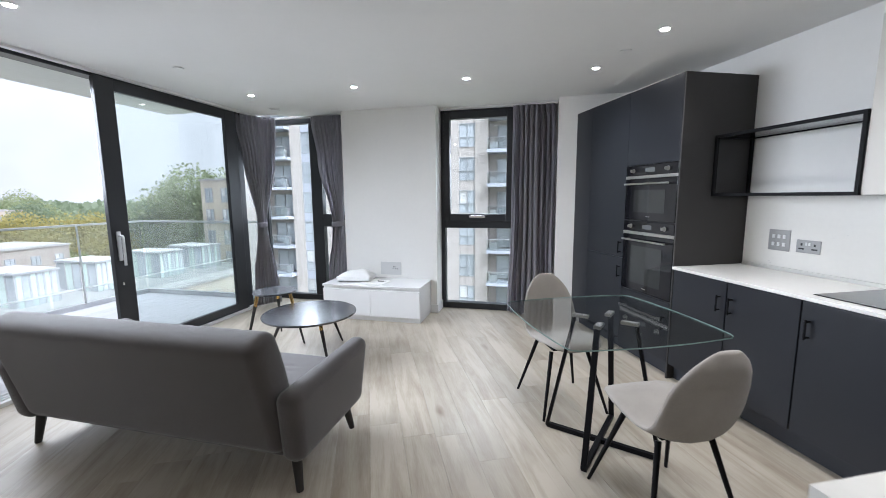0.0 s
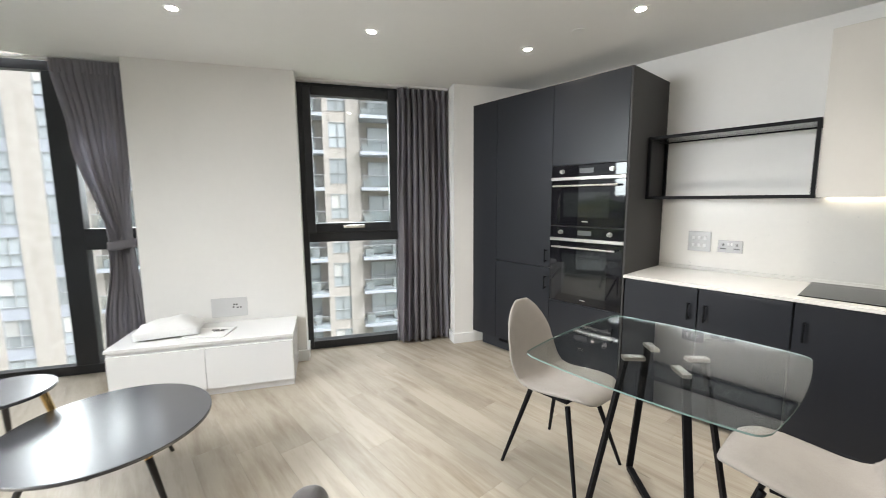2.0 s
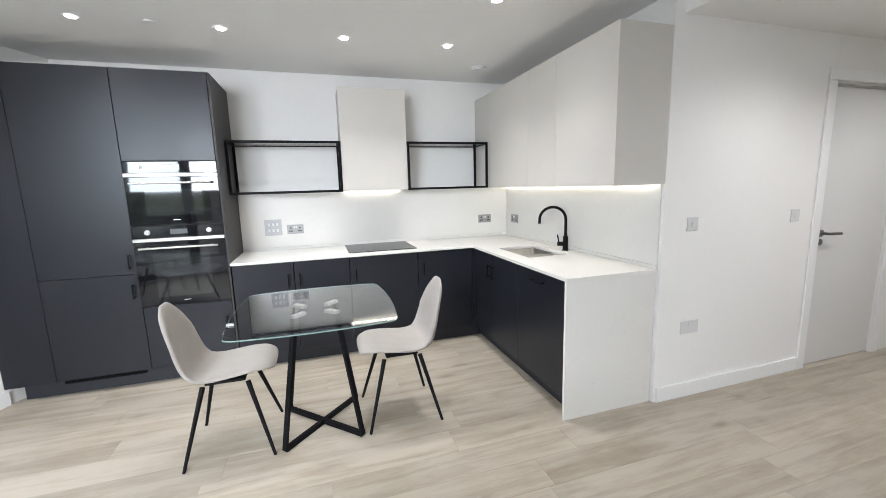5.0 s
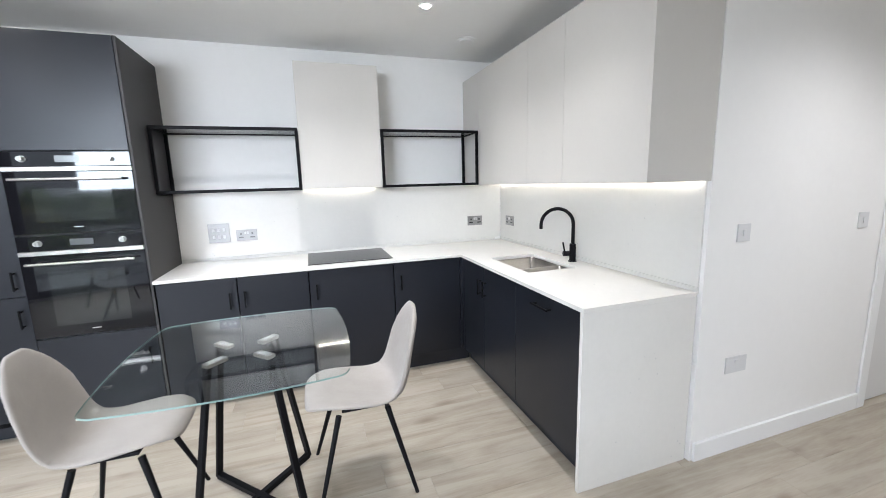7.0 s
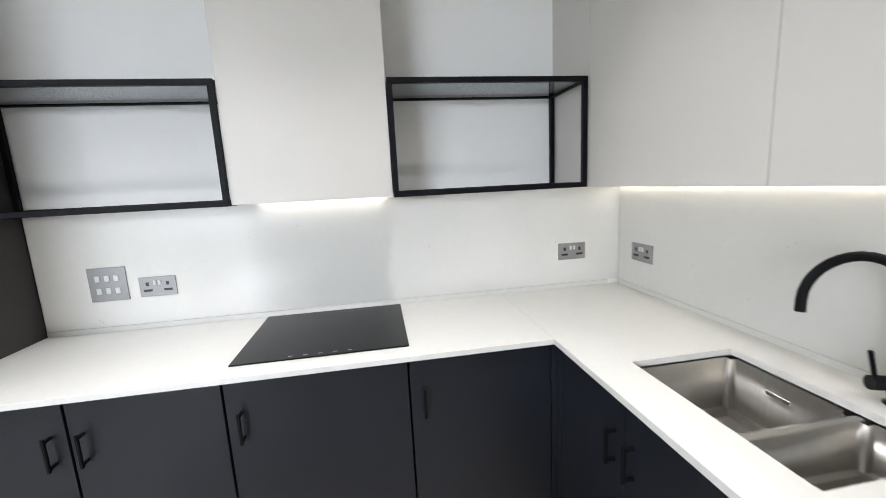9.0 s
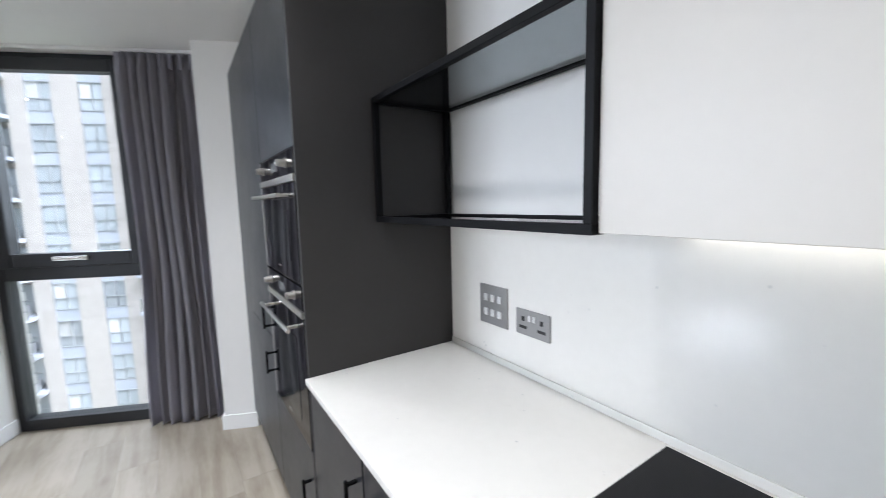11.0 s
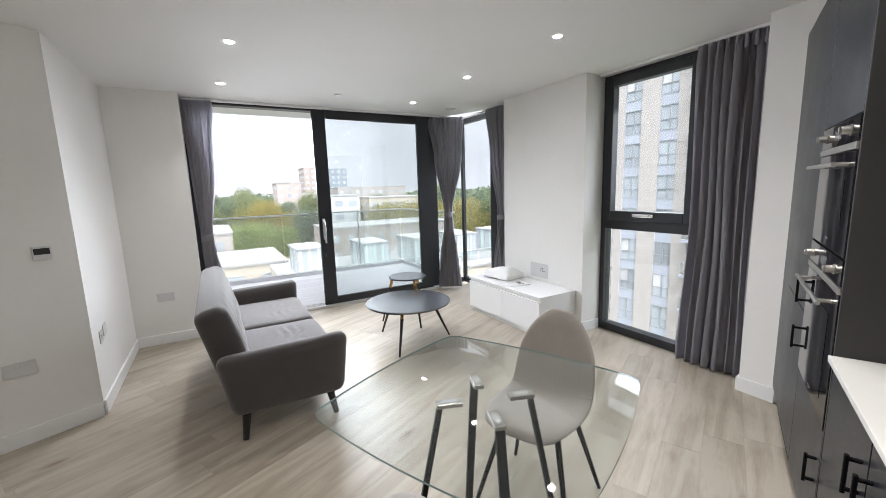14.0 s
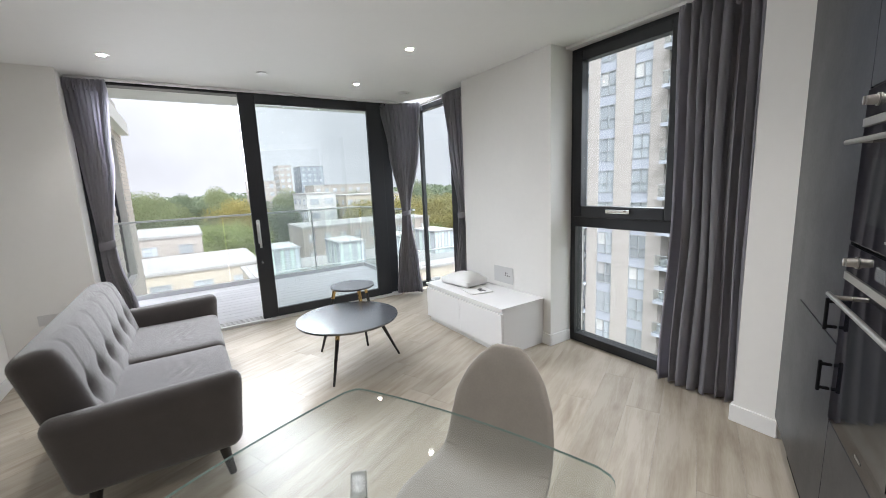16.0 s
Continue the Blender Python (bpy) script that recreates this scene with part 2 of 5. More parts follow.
M_WALL = shader("wall_paint", (0.80, 0.79, 0.765), 0.75, grain=0.02, scale=2.0, bump=0.05, bump_scale=160)
M_CEIL = shader("ceiling_paint", (0.83, 0.83, 0.82), 0.85, grain=0.015, scale=1.5, bump=0.04, bump_scale=140)
M_TRIM = shader("satin_white_trim", (0.80, 0.80, 0.79), 0.35, grain=0.015, scale=3)
M_OAK = oak()
M_SUBFLOOR = shader("floor_joint", (0.23, 0.195, 0.15), 0.8, grain=0.1)
M_CHAR = shader("charcoal_matt_laminate", (0.0105, 0.0122, 0.0172), 0.34, spec=0.42, grain=0.06, scale=5, bump=0.03, bump_scale=400, rvar=0.04)
M_CHARSIDE = shader("charcoal_side_panel", (0.027, 0.0252, 0.0248), 0.58, grain=0.08, scale=6, bump=0.05, bump_scale=500)
M_PLINTH = shader("plinth_navy", (0.014, 0.016, 0.022), 0.5, grain=0.06)
M_CREAM = shader("cashmere_matt_laminate", (0.54, 0.518, 0.478), 0.45, grain=0.02, scale=4, bump=0.02, bump_scale=400)
# cabinet bodies coloured near black to put shade into the door gaps
M_GAP = shader("carcass_shadow_gap", (0.03, 0.03, 0.03), 0.8)
M_QUARTZ = quartz()
M_BLACK = shader("black_powder_coat", (0.005, 0.005, 0.006), 0.5, spec=0.12, grain=0.08, scale=20, bump=0.06, bump_scale=600)
M_FRAME = shader("anthracite_window_frame", (0.019, 0.021, 0.025), 0.42, grain=0.06, scale=6)
M_STEEL = shader("brushed_steel", (0.46, 0.445, 0.42), 0.32, 1.0, grain=0.08, scale=4, stretch=(1, 30, 1), bump=0.05, bump_scale=60)
M_PLATE = shader("satin_nickel_plate", (0.32, 0.315, 0.31), 0.40, 0.65, grain=0.05, scale=4, stretch=(1, 30, 1))
M_SINK = shader("sink_steel", (0.42, 0.405, 0.38), 0.36, 1.0, grain=0.1, scale=4, stretch=(30, 1, 1), bump=0.05, bump_scale=60)
M_CHROME = shader("chrome", (0.82, 0.81, 0.79), 0.08, 1.0)
M_BRASS = shader("brass", (0.62, 0.42, 0.17), 0.25, 1.0, grain=0.08)
M_OVEN = shader("black_oven_glass", (0.008, 0.008, 0.010), 0.03, grain=0.05, spec=0.5)
M_OVENWIN = shader("dark_oven_window", (0.018, 0.020, 0.021), 0.05, spec=0.5)
M_OVENWIN.node_tree.nodes["Principled BSDF"].inputs["IOR"].default_value = 1.7
# display glass greyed in its base colour for the light it mirrors
M_DISPLAY = shader("oven_display_reflection", (0.10, 0.105, 0.11), 0.18, spec=0.6)
M_HOB = shader("black_ceramic_hob", (0.004, 0.004, 0.005), 0.09, grain=0.1, scale=30, spec=0.2)
M_SOFA = shader("grey_woven_upholstery", (0.060, 0.052, 0.049), 0.9, grain=0.12, scale=9, bump=0.35, bump_scale=900, sheen=0.35)
M_CHAIR = shader("pale_grey_woven_fabric", (0.315, 0.288, 0.260), 0.9, grain=0.08, scale=12, bump=0.35, bump_scale=800, sheen=0.15)
M_CURTAIN = thin_cloth(shader("grey_curtain_cloth", (0.33, 0.317, 0.328), 0.85, grain=0.08, scale=6, bump=0.25, bump_scale=700, sheen=0.3), (0.66, 0.65, 0.70), 0.62)
M_DARKWOOD = shader("black_stained_wood", (0.016, 0.014, 0.013), 0.5, grain=0.2, scale=12, stretch=(4, 4, 0.5))
M_TABLE = shader("grey_table_lacquer", (0.034, 0.036, 0.043), 0.25, grain=0.05, scale=8)
M_TABLE.node_tree.nodes["Principled BSDF"].inputs["IOR"].default_value = 2.4
M_TABLEEDGE = shader("table_edge_dark", (0.03, 0.03, 0.032), 0.4)
M_GLOSSWHITE = shader("white_gloss_lacquer", (0.80, 0.80, 0.80), 0.14, grain=0.01, scale=4)
M_PLASTIC = shader("white_plastic", (0.62, 0.62, 0.615), 0.35, grain=0.02)
M_DARKPLASTIC = shader("dark_plastic", (0.02, 0.02, 0.02), 0.4)
M_LINEN = shader("white_pillow_cotton", (0.78, 0.78, 0.77), 0.8, grain=0.03, scale=9, bump=0.2, bump_scale=60)
M_PAPER = shader("white_paper", (0.76, 0.76, 0.75), 0.6, grain=0.02)
M_INK = shader("black_print", (0.02, 0.02, 0.02), 0.6)
M_PANE = glass("window_glass", (0.93, 0.955, 0.955), 0.9)
M_PANE2 = glass("double_window_glass", (0.87, 0.905, 0.90), 1.0, haze=0.008)
M_RAILGLASS = glass("balustrade_glass", (0.91, 0.935, 0.93), 0.8, haze=0.07)
M_TABLEGLASS = glass("table_glass", (0.945, 0.965, 0.96), 1.0)
M_GLASSEDGE = shader("green_glass_edge", (0.20, 0.29, 0.27), 0.08, spec=0.8)
M_SHELFGLASS = glass("smoked_shelf_glass", (0.55, 0.58, 0.60), 1.0)
M_LAMP = glow("lamp_white", (1.0, 0.95, 0.87), 40.0)
M_LED = glow("led_strip_white", (1.0, 0.92, 0.76), LED)


# ---------------------------------------------------------------- building helpers
def finish(ob, smooth=False, angle=40):
    if smooth:
        for p in ob.data.polygons:
            p.use_smooth = True
        if angle:
            ob.data.set_sharp_from_angle(angle=radians(angle))
    return ob


def mesh_of(name, bm, material, smooth=False, angle=40):
    me = bpy.data.meshes.new(name)
    bm.normal_update()
    bm.to_mesh(me)
    bm.free()
    for m in (material if isinstance(material, (list, tuple)) else [material]):
        me.materials.append(m)
    ob = new(name, me)
    return finish(ob, smooth, angle)


def part(name, bm, material, parent, label="", smooth=False, angle=40):
    ob = mesh_of(name, bm, material, smooth, angle)
    ob.parent = parent
    if label:
        tagged(ob, label)
    return ob


def thing(name, m, label, category, group=""):
    ob = new(name)
    ob.empty_display_size = 0.1
    ob.matrix_world = m
    return tagged(ob, label, category, group)


def structure(name, bm, material, label, category, smooth=False):
    return tagged(mesh_of(name, bm, material, smooth), label, category, kind="structure")


def box(x0, x1, y0, y1, z0, z1, bevel=0.0, seg=2, bm=None, m=None):
    """A box, its edges rounded by bevel; added to bm where one is given."""
    b = bmesh.new()
    bmesh.ops.create_cube(b, size=1)
    for v in b.verts:
        v.co = Vector(((x0 + x1) / 2 + v.co.x * (x1 - x0), (y0 + y1) / 2 + v.co.y * (y1 - y0), (z0 + z1) / 2 + v.co.z * (z1 - z0)))
    if bevel:
        bmesh.ops.bevel(b, geom=b.edges[:], offset=bevel, segments=seg, affect='EDGES', profile=0.5)
    if m is not None:
        bmesh.ops.transform(b, matrix=m, verts=b.verts)
    return join(bm, b)


def join(bm, b):
    if bm is None:
        return b
    me = bpy.data.meshes.new("tmp")
    b.to_mesh(me)
    b.free()
    bm.from_mesh(me)
    bpy.data.meshes.remove(me)
    return bm


def prism(pts, z0, z1, bm=None, bevel=0.0):
    b = bmesh.new()
    low = [b.verts.new((x, y, z0)) for x, y in pts]
    top = [b.verts.new((x, y, z1)) for x, y in pts]
    b.faces.new(low[::-1]), b.faces.new(top)
    for i in range(len(pts)):
        j = (i + 1) % len(pts)
        b.faces.new((low[i], low[j], top[j], top[i]))
    bmesh.ops.recalc_face_normals(b, faces=b.faces)
    if bevel:
        bmesh.ops.bevel(b, geom=b.edges[:], offset=bevel, segments=2, affect='EDGES')
    return join(bm, b)


def tube(points, r, seg=10, bm=None, r1=None, cap=True):
    """A round bar along points, tapering from r to r1."""
    b = bmesh.new()
    pts = [Vector(p) for p in points]
    r1 = r if r1 is None else r1
    rings, ref = [], None
    for i, p in enumerate(pts):
        d = (pts[min(i + 1, len(pts) - 1)] - pts[max(i - 1, 0)]).normalized()
        if ref is None:
            ref = Vector((0, 0, 1)) if abs(d.z) < 0.9 else Vector((1, 0, 0))
        a = d.cross(ref).normalized()
        c = d.cross(a).normalized()
        ref = a.cross(d)
        rad = r + (r1 - r) * i / max(1, len(pts) - 1)
        rings.append([b.verts.new(p + rad * (math.cos(2 * math.pi * k / seg) * a + math.sin(2 * math.pi * k / seg) * c)) for k in range(seg)])
    for q0, q1 in zip(rings, rings[1:]):
        for k in range(seg):
            b.faces.new((q0[k], q0[(k + 1) % seg], q1[(k + 1) % seg], q1[k]))
    if cap:
        b.faces.new(rings[0][::-1]), b.faces.new(rings[-1])
    bmesh.ops.recalc_face_normals(b, faces=b.faces)
    return join(bm, b)


def bar(p, q, w, d, bm=None, bevel=0.002):
    """A square bar from p to q."""
    p, q = Vector(p), Vector(q)
    m = look(p, q)
    return box(-w / 2, w / 2, -d / 2, d / 2, -(q - p).length, 0, bevel, 1, bm, m)


def disc(r, z0, z1, seg=48, cx=0.0, cy=0.0, bm=None, bevel=0.0):
    b = bmesh.new()
    bmesh.ops.create_cone(b, cap_ends=True, segments=seg, radius1=r, radius2=r, depth=z1 - z0)
    bmesh.ops.translate(b, vec=(cx, cy, (z0 + z1) / 2), verts=b.verts)
    if bevel:
        rim = [e for e in b.edges if abs(e.verts[0].co.z - e.verts[1].co.z) < 1e-6]
        bmesh.ops.bevel(b, geom=rim, offset=bevel, segments=2, affect='EDGES')
    return join(bm, b)


def softbox(sx, sy, sz, r, n=(10, 10, 6), warp=None):
    """A padded block: a box with broad round edges, dense enough to be dented by warp(point)."""
    b = bmesh.new()
    half = Vector((sx / 2, sy / 2, sz / 2))
    seen = {}

    def vert(p):
        key = tuple(round(c, 5) for c in p)
        if key not in seen:
            inner = Vector([max(-half[i] + r, min(half[i] - r, p[i])) for i in range(3)])
            d = Vector(p) - inner
            q = inner + d.normalized() * r if d.length > 1e-9 else Vector(p)
            seen[key] = b.verts.new(warp(q) if warp else q)
        return seen[key]

    def ticks(axis):
        k = n[axis]
        return [half[axis] * math.sin(math.pi / 2 * (2 * i / k - 1)) * 0.35 + half[axis] * (2 * i / k - 1) * 0.65 for i in range(k + 1)]
    for axis in range(3):
        a, c = (axis + 1) % 3, (axis + 2) % 3
        ta, tc = ticks(a), ticks(c)
        for side in (-1, 1):
            for i in range(len(ta) - 1):
                for j in range(len(tc) - 1):
                    q = []
                    for di, dj in ((0, 0), (1, 0), (1, 1), (0, 1)):
                        p = [0, 0, 0]
                        p[axis], p[a], p[c] = side * half[axis], ta[i + di], tc[j + dj]
                        q.append(vert(p))
                    if len(set(q)) == 4:
                        b.faces.new(q if side > 0 else q[::-1])
    bmesh.ops.recalc_face_normals(b, faces=b.faces)
    return b


# ---------------------------------------------------------------- the shell of the flat
CEIL = 2.47


def fbox(u0, u1, v0, v1, z0, z1, bevel=0.0, bm=None):
    return box(u0, u1, v0, v1, z0, z1, bevel, 2, bm, FM)


def clip(poly, inside, cut):
    out = []
    for i, p in enumerate(poly):
        q = poly[(i + 1) % len(poly)]
        a, b = inside(p), inside(q)
        if a >= 0:
            out.append(p)
        if (a >= 0) != (b >= 0):
            k = a / (a - b)
            out.append((p[0] + k * (q[0] - p[0]), p[1] + k * (q[1] - p[1])))
    return out


CA, SA = math.cos(radians(TURN)), math.sin(radians(TURN))


def u_of(p):
    return p[0] * CA - p[1] * SA


def v_of(p):
    return p[0] * SA + p[1] * CA


def indoors(poly, du=-3.55, dv=5.02):
    poly = clip(poly, lambda p: u_of(p) - du, 0)
    return clip(poly, lambda p: dv - v_of(p), 0) if len(poly) > 2 else poly


west = [tuple(uvw(-3.55, 0.72).xy), (-1.46, 1.44)]
shell_plan = indoors([(-1.46, -3.12), (1.05, -3.12), (1.05, -0.2), (3.1, -0.2), (3.1, 5.6), (-4.2, 5.6), (-4.2, 2.0)] + west)
floor = structure("floor", prism(shell_plan, -0.14, -0.012), M_SUBFLOOR, "pale oak plank floor running through the living room", "floor")
structure("ceiling", prism(indoors([(-1.46, -0.14), (3.13, -0.14), (3.13, 5.6), (-4.2, 5.6), (-4.2, 2.0)] + west), CEIL, CEIL + 0.15), M_CEIL, "smooth white painted plaster ceiling with downlights", "ceiling")
structure("hall_ceiling", box(-1.6, 1.2, -3.1, -0.14, 2.36, CEIL + 0.15), M_CEIL, "lower white ceiling over the hall passage", "ceiling")
structure("wall_east", box(3.0, 3.14, -0.21, 4.4, 0, CEIL), M_WALL, "white painted wall behind the kitchen", "wall")
structure("wall_south", box(1.0605, 2.998, -0.21, -0.07, 0, CEIL), M_WALL, "white painted wall behind the sink run", "wall")
bm = box(0.92, 1.06, -1.48, -0.07, 0, 2.36)
box(0.92, 1.06, -0.139, -0.07, 2.36, CEIL, bm=bm)
box(0.92, 1.06, -3.0, -2.29, 0, 2.36, bm=bm), box(0.92, 1.06, -2.288, -1.482, 2.07, 2.36, bm=bm)
structure("wall_hall_east", bm, M_WALL, "white painted hall wall with a door", "wall")
structure("wall_hall_end", box(-1.47, 1.06, -3.14, -3.002, 0, 2.36), M_WALL, "white painted wall closing the hall", "wall")
structure("wall_hall_west", prism([(-1.46, -3.0), (-1.32, -3.0), (-1.32, 1.5144), (-1.46, 1.5775)], 0, CEIL), M_WALL, "white painted wall with thermostat beside the living room", "wall")
c0, c1 = uvw(-3.55, 0.84), uvw(-3.55, 0.70)
structure("wall_west", prism([(-1.3203, 1.5178), tuple(c0.xy), tuple(c1.xy), (-1.4605, 1.43)], 0, CEIL), M_WALL, "white painted wall behind the sofa", "wall")
structure("wall_sofa", fbox(-3.62, -3.20, 0.842, 1.44, 0, CEIL), M_WALL, "white painted wall between corner and balcony door", "wall")
structure("wall_pier", fbox(-2.27, -1.07, 4.70, 5.12, 0, CEIL), M_WALL, "white painted pier between the two tall windows", "wall")
structure("wall_north", fbox(0.31, 1.6, 4.70, 5.12, 0, CEIL), M_WALL, "white painted wall beside the tall cabinets", "wall")
structure("wall_curtain_side", fbox(-0.148, 0.308, 4.98, 5.12, 0, CEIL), M_WALL, "white painted wall behind the hanging curtain", "wall")

# skirting boards
SK, ST = 0.10, 0.016


def skirting(bm):
    return structure("baseboard", bm, M_TRIM, "white painted skirting board along the wall", "skirting board")


skirting(box(0.92 - ST, 0.919, -1.405, -0.085, 0, SK, 0.003))
skirting(box(-1.319, -1.32 + ST, -2.99, 1.513, 0, SK, 0.003))
skirting(fbox(-3.198, -1.835, 0.841, 0.84 + ST, 0, SK, 0.003))
skirting(fbox(-3.199, -3.2 + ST, 0.858, 1.455, 0, SK, 0.003))
skirting(fbox(-2.27, -1.056, 4.70 - ST, 4.699, 0, SK, 0.003))
skirting(fbox(-1.069, -1.054, 4.701, 4.94, 0, SK, 0.003))
skirting(fbox(0.296, 0.52, 4.70 - ST, 4.699, 0, SK, 0.003))
skirting(fbox(0.294, 0.309, 4.701, 4.97, 0, SK, 0.003))


# ---------------------------------------------------------------- windows and the sliding door
def pane(name, bm, parent, material=M_PANE, label=""):
    ob = part(name, bm, material, parent, label)
    ob.visible_shadow = False
    return ob


# tall window: opening sash above, fixed light below
w = tagged(thing("window_1", FM @ pose(-1.07, 4.95, 0), "tall anthracite framed window, opening sash over fixed pane", "window"), kind="structure")
fr = box(0, 0.05, 0, 0.10, 0, 2.455, 0.004)
box(0.87, 0.92, 0, 0.10, 0, 2.455, 0.004, bm=fr), box(0.051, 0.869, 0, 0.10, 2.41, 2.455, 0.003, bm=fr), box(0.051, 0.869, 0, 0.10, 0, 0.075, 0.003, bm=fr), box(0.051, 0.869, 0, 0.10, 1.03, 1.13, 0.003, bm=fr)
part("window_frame", fr, M_FRAME, w)
s = box(0.04, 0.115, -0.022, 0.06, 1.115, 2.42, 0.006)
box(0.805, 0.88, -0.022, 0.06, 1.115, 2.42, 0.006, bm=s), box(0.116, 0.804, -0.022, 0.06, 2.345, 2.42, 0.006, bm=s), box(0.116, 0.804, -0.022, 0.06, 1.115, 1.205, 0.006, bm=s)
sash = part("sash", s, M_FRAME, w)
pane("pane", box(0.115, 0.805, 0.02, 0.026, 1.205, 2.345), sash)
pane("pane", box(0.05, 0.87, 0.03, 0.036, 0.075, 1.03), w)
h = box(0.36, 0.56, -0.042, -0.022, 1.155, 1.185, 0.006)
box(0.38, 0.53, -0.060, -0.043, 1.172, 1.186, 0.006, bm=h)
part("window_handle", h, M_CHROME, sash, "polished metal window handle")

# corner window by the glass corner: fixed light, post and a narrow opening sash half hidden by the curtain
w = tagged(thing("window_2", FM @ pose(-3.62, 4.95, 0), "tall anthracite corner window with a slim post", "window"), kind="structure")
fr = box(0, 0.05, 0, 0.05, 0, 2.399, 0.004)
box(0, 1.34, 0, 0.08, 2.40, 2.468, 0.003, bm=fr), box(0.051, 1.34, 0, 0.08, 0, 0.075, 0.003, bm=fr), box(0.74, 0.90, 0, 0.09, 0.076, 2.399, 0.003, bm=fr)
box(1.28, 1.348, 0, 0.09, 0.076, 2.399, 0.003, bm=fr), box(0.901, 1.279, 0, 0.09, 1.03, 1.20, 0.003, bm=fr)
part("window_frame", fr, M_FRAME, w)
pane("pane", box(0.05, 0.74, 0.03, 0.036, 0.075, 2.40), w)
pane("pane", box(0.90, 1.28, 0.03, 0.036, 0.075, 1.03), w)
pane("pane", box(0.90, 1.28, 0.03, 0.036, 1.20, 2.40), w)
# return glass between the corner post and the sliding door
fr = box(0, 0.05, -0.48, -0.001, 0, 0.075, 0.003)
box(0, 0.13, -0.48, -0.001, 2.40, 2.468, 0.003, bm=fr)
part("return_frame", fr, M_FRAME, w)
pane("pane", box(0.02, 0.026, -0.48, 0, 0.075, 2.40), w)

# balcony door: the moving leaf stands slid over the fixed side, the other half is open
w = tagged(thing("door_1", FM @ pose(-3.47, 1.44, 0), "anthracite sliding balcony door, standing open", "sliding door"), kind="structure")
fr = box(-0.15, 0.0, 0, 0.06, 0.03, 2.43, 0.004)
box(-0.15, -0.02, 0, 3.03, 2.43, 2.468, 0.003, bm=fr), box(-0.15, -0.05, 2.89, 3.03, 0.03, 2.429, 0.004, bm=fr)
part("door_frame", fr, M_FRAME, w)
tr = box(-0.15, 0.02, 0.0, 3.03, 0, 0.03, 0.002)
for k in range(3):
    box(-0.125 + 0.045 * k, -0.115 + 0.045 * k, 0.0, 3.03, 0.0301, 0.038, bm=tr)
part("track", tr, shader("aluminium_track", (0.72, 0.72, 0.72), 0.35, 0.6, grain=0.04), w, "pale aluminium threshold track")
lf = box(-0.045, 0.0, 1.31, 1.47, 0.032, 2.445, 0.005)
box(-0.045, 0.0, 2.71, 2.89, 0.032, 2.445, 0.005, bm=lf), box(-0.045, 0.0, 1.471, 2.709, 2.345, 2.445, 0.005, bm=lf), box(-0.045, 0.0, 1.471, 2.709, 0.032, 0.125, 0.005, bm=lf)
leaf = part("leaf", lf, M_FRAME, w)
pane("pane", box(-0.025, -0.019, 1.47, 2.71, 0.125, 2.345), leaf, M_PANE2)
h = box(0.0, 0.012, 1.345, 1.38, 0.88, 1.14, 0.004)
tube([(0.012, 1.362, 1.10), (0.05, 1.362, 1.10), (0.055, 1.362, 1.09), (0.055, 1.362, 0.84)], 0.011, 10, h)
part("door_handle", h, shader("satin_handle", (0.70, 0.71, 0.72), 0.3, 0.8), leaf, "pale satin pull handle", True)
h = box(-0.057, -0.045, 1.345, 1.38, 0.84, 1.10, 0.004)
tube([(-0.057, 1.362, 1.06), (-0.09, 1.362, 1.06), (-0.095, 1.362, 0.84)], 0.010, 8, h)
part("door_handle", h, M_CHROME, leaf, "", True)
part("lock_button", box(0.0, 0.006, 1.354, 1.371, 0.66, 0.69, 0.002), M_CHROME, leaf)

# curtain track strips on the ceiling
trk = fbox(-1.06, 0.30, 4.86, 4.94, CEIL - 0.022, CEIL - 0.001, 0.002)
structure("curtain_track_trim", trk, M_TRIM, "white curtain track fixed to the ceiling over the window", "curtain track")
structure("curtain_track_trim", fbox(-3.46, -3.41, 1.45, 4.80, CEIL - 0.022, CEIL - 0.001, 0.002), M_TRIM, "white curtain track fixed to the ceiling over the balcony door", "curtain track")
structure("curtain_track_trim", fbox(-3.40, -2.28, 4.84, 4.88, CEIL - 0.022, CEIL - 0.001, 0.002), M_TRIM, "white curtain track fixed to the ceiling over the corner window", "curtain track")


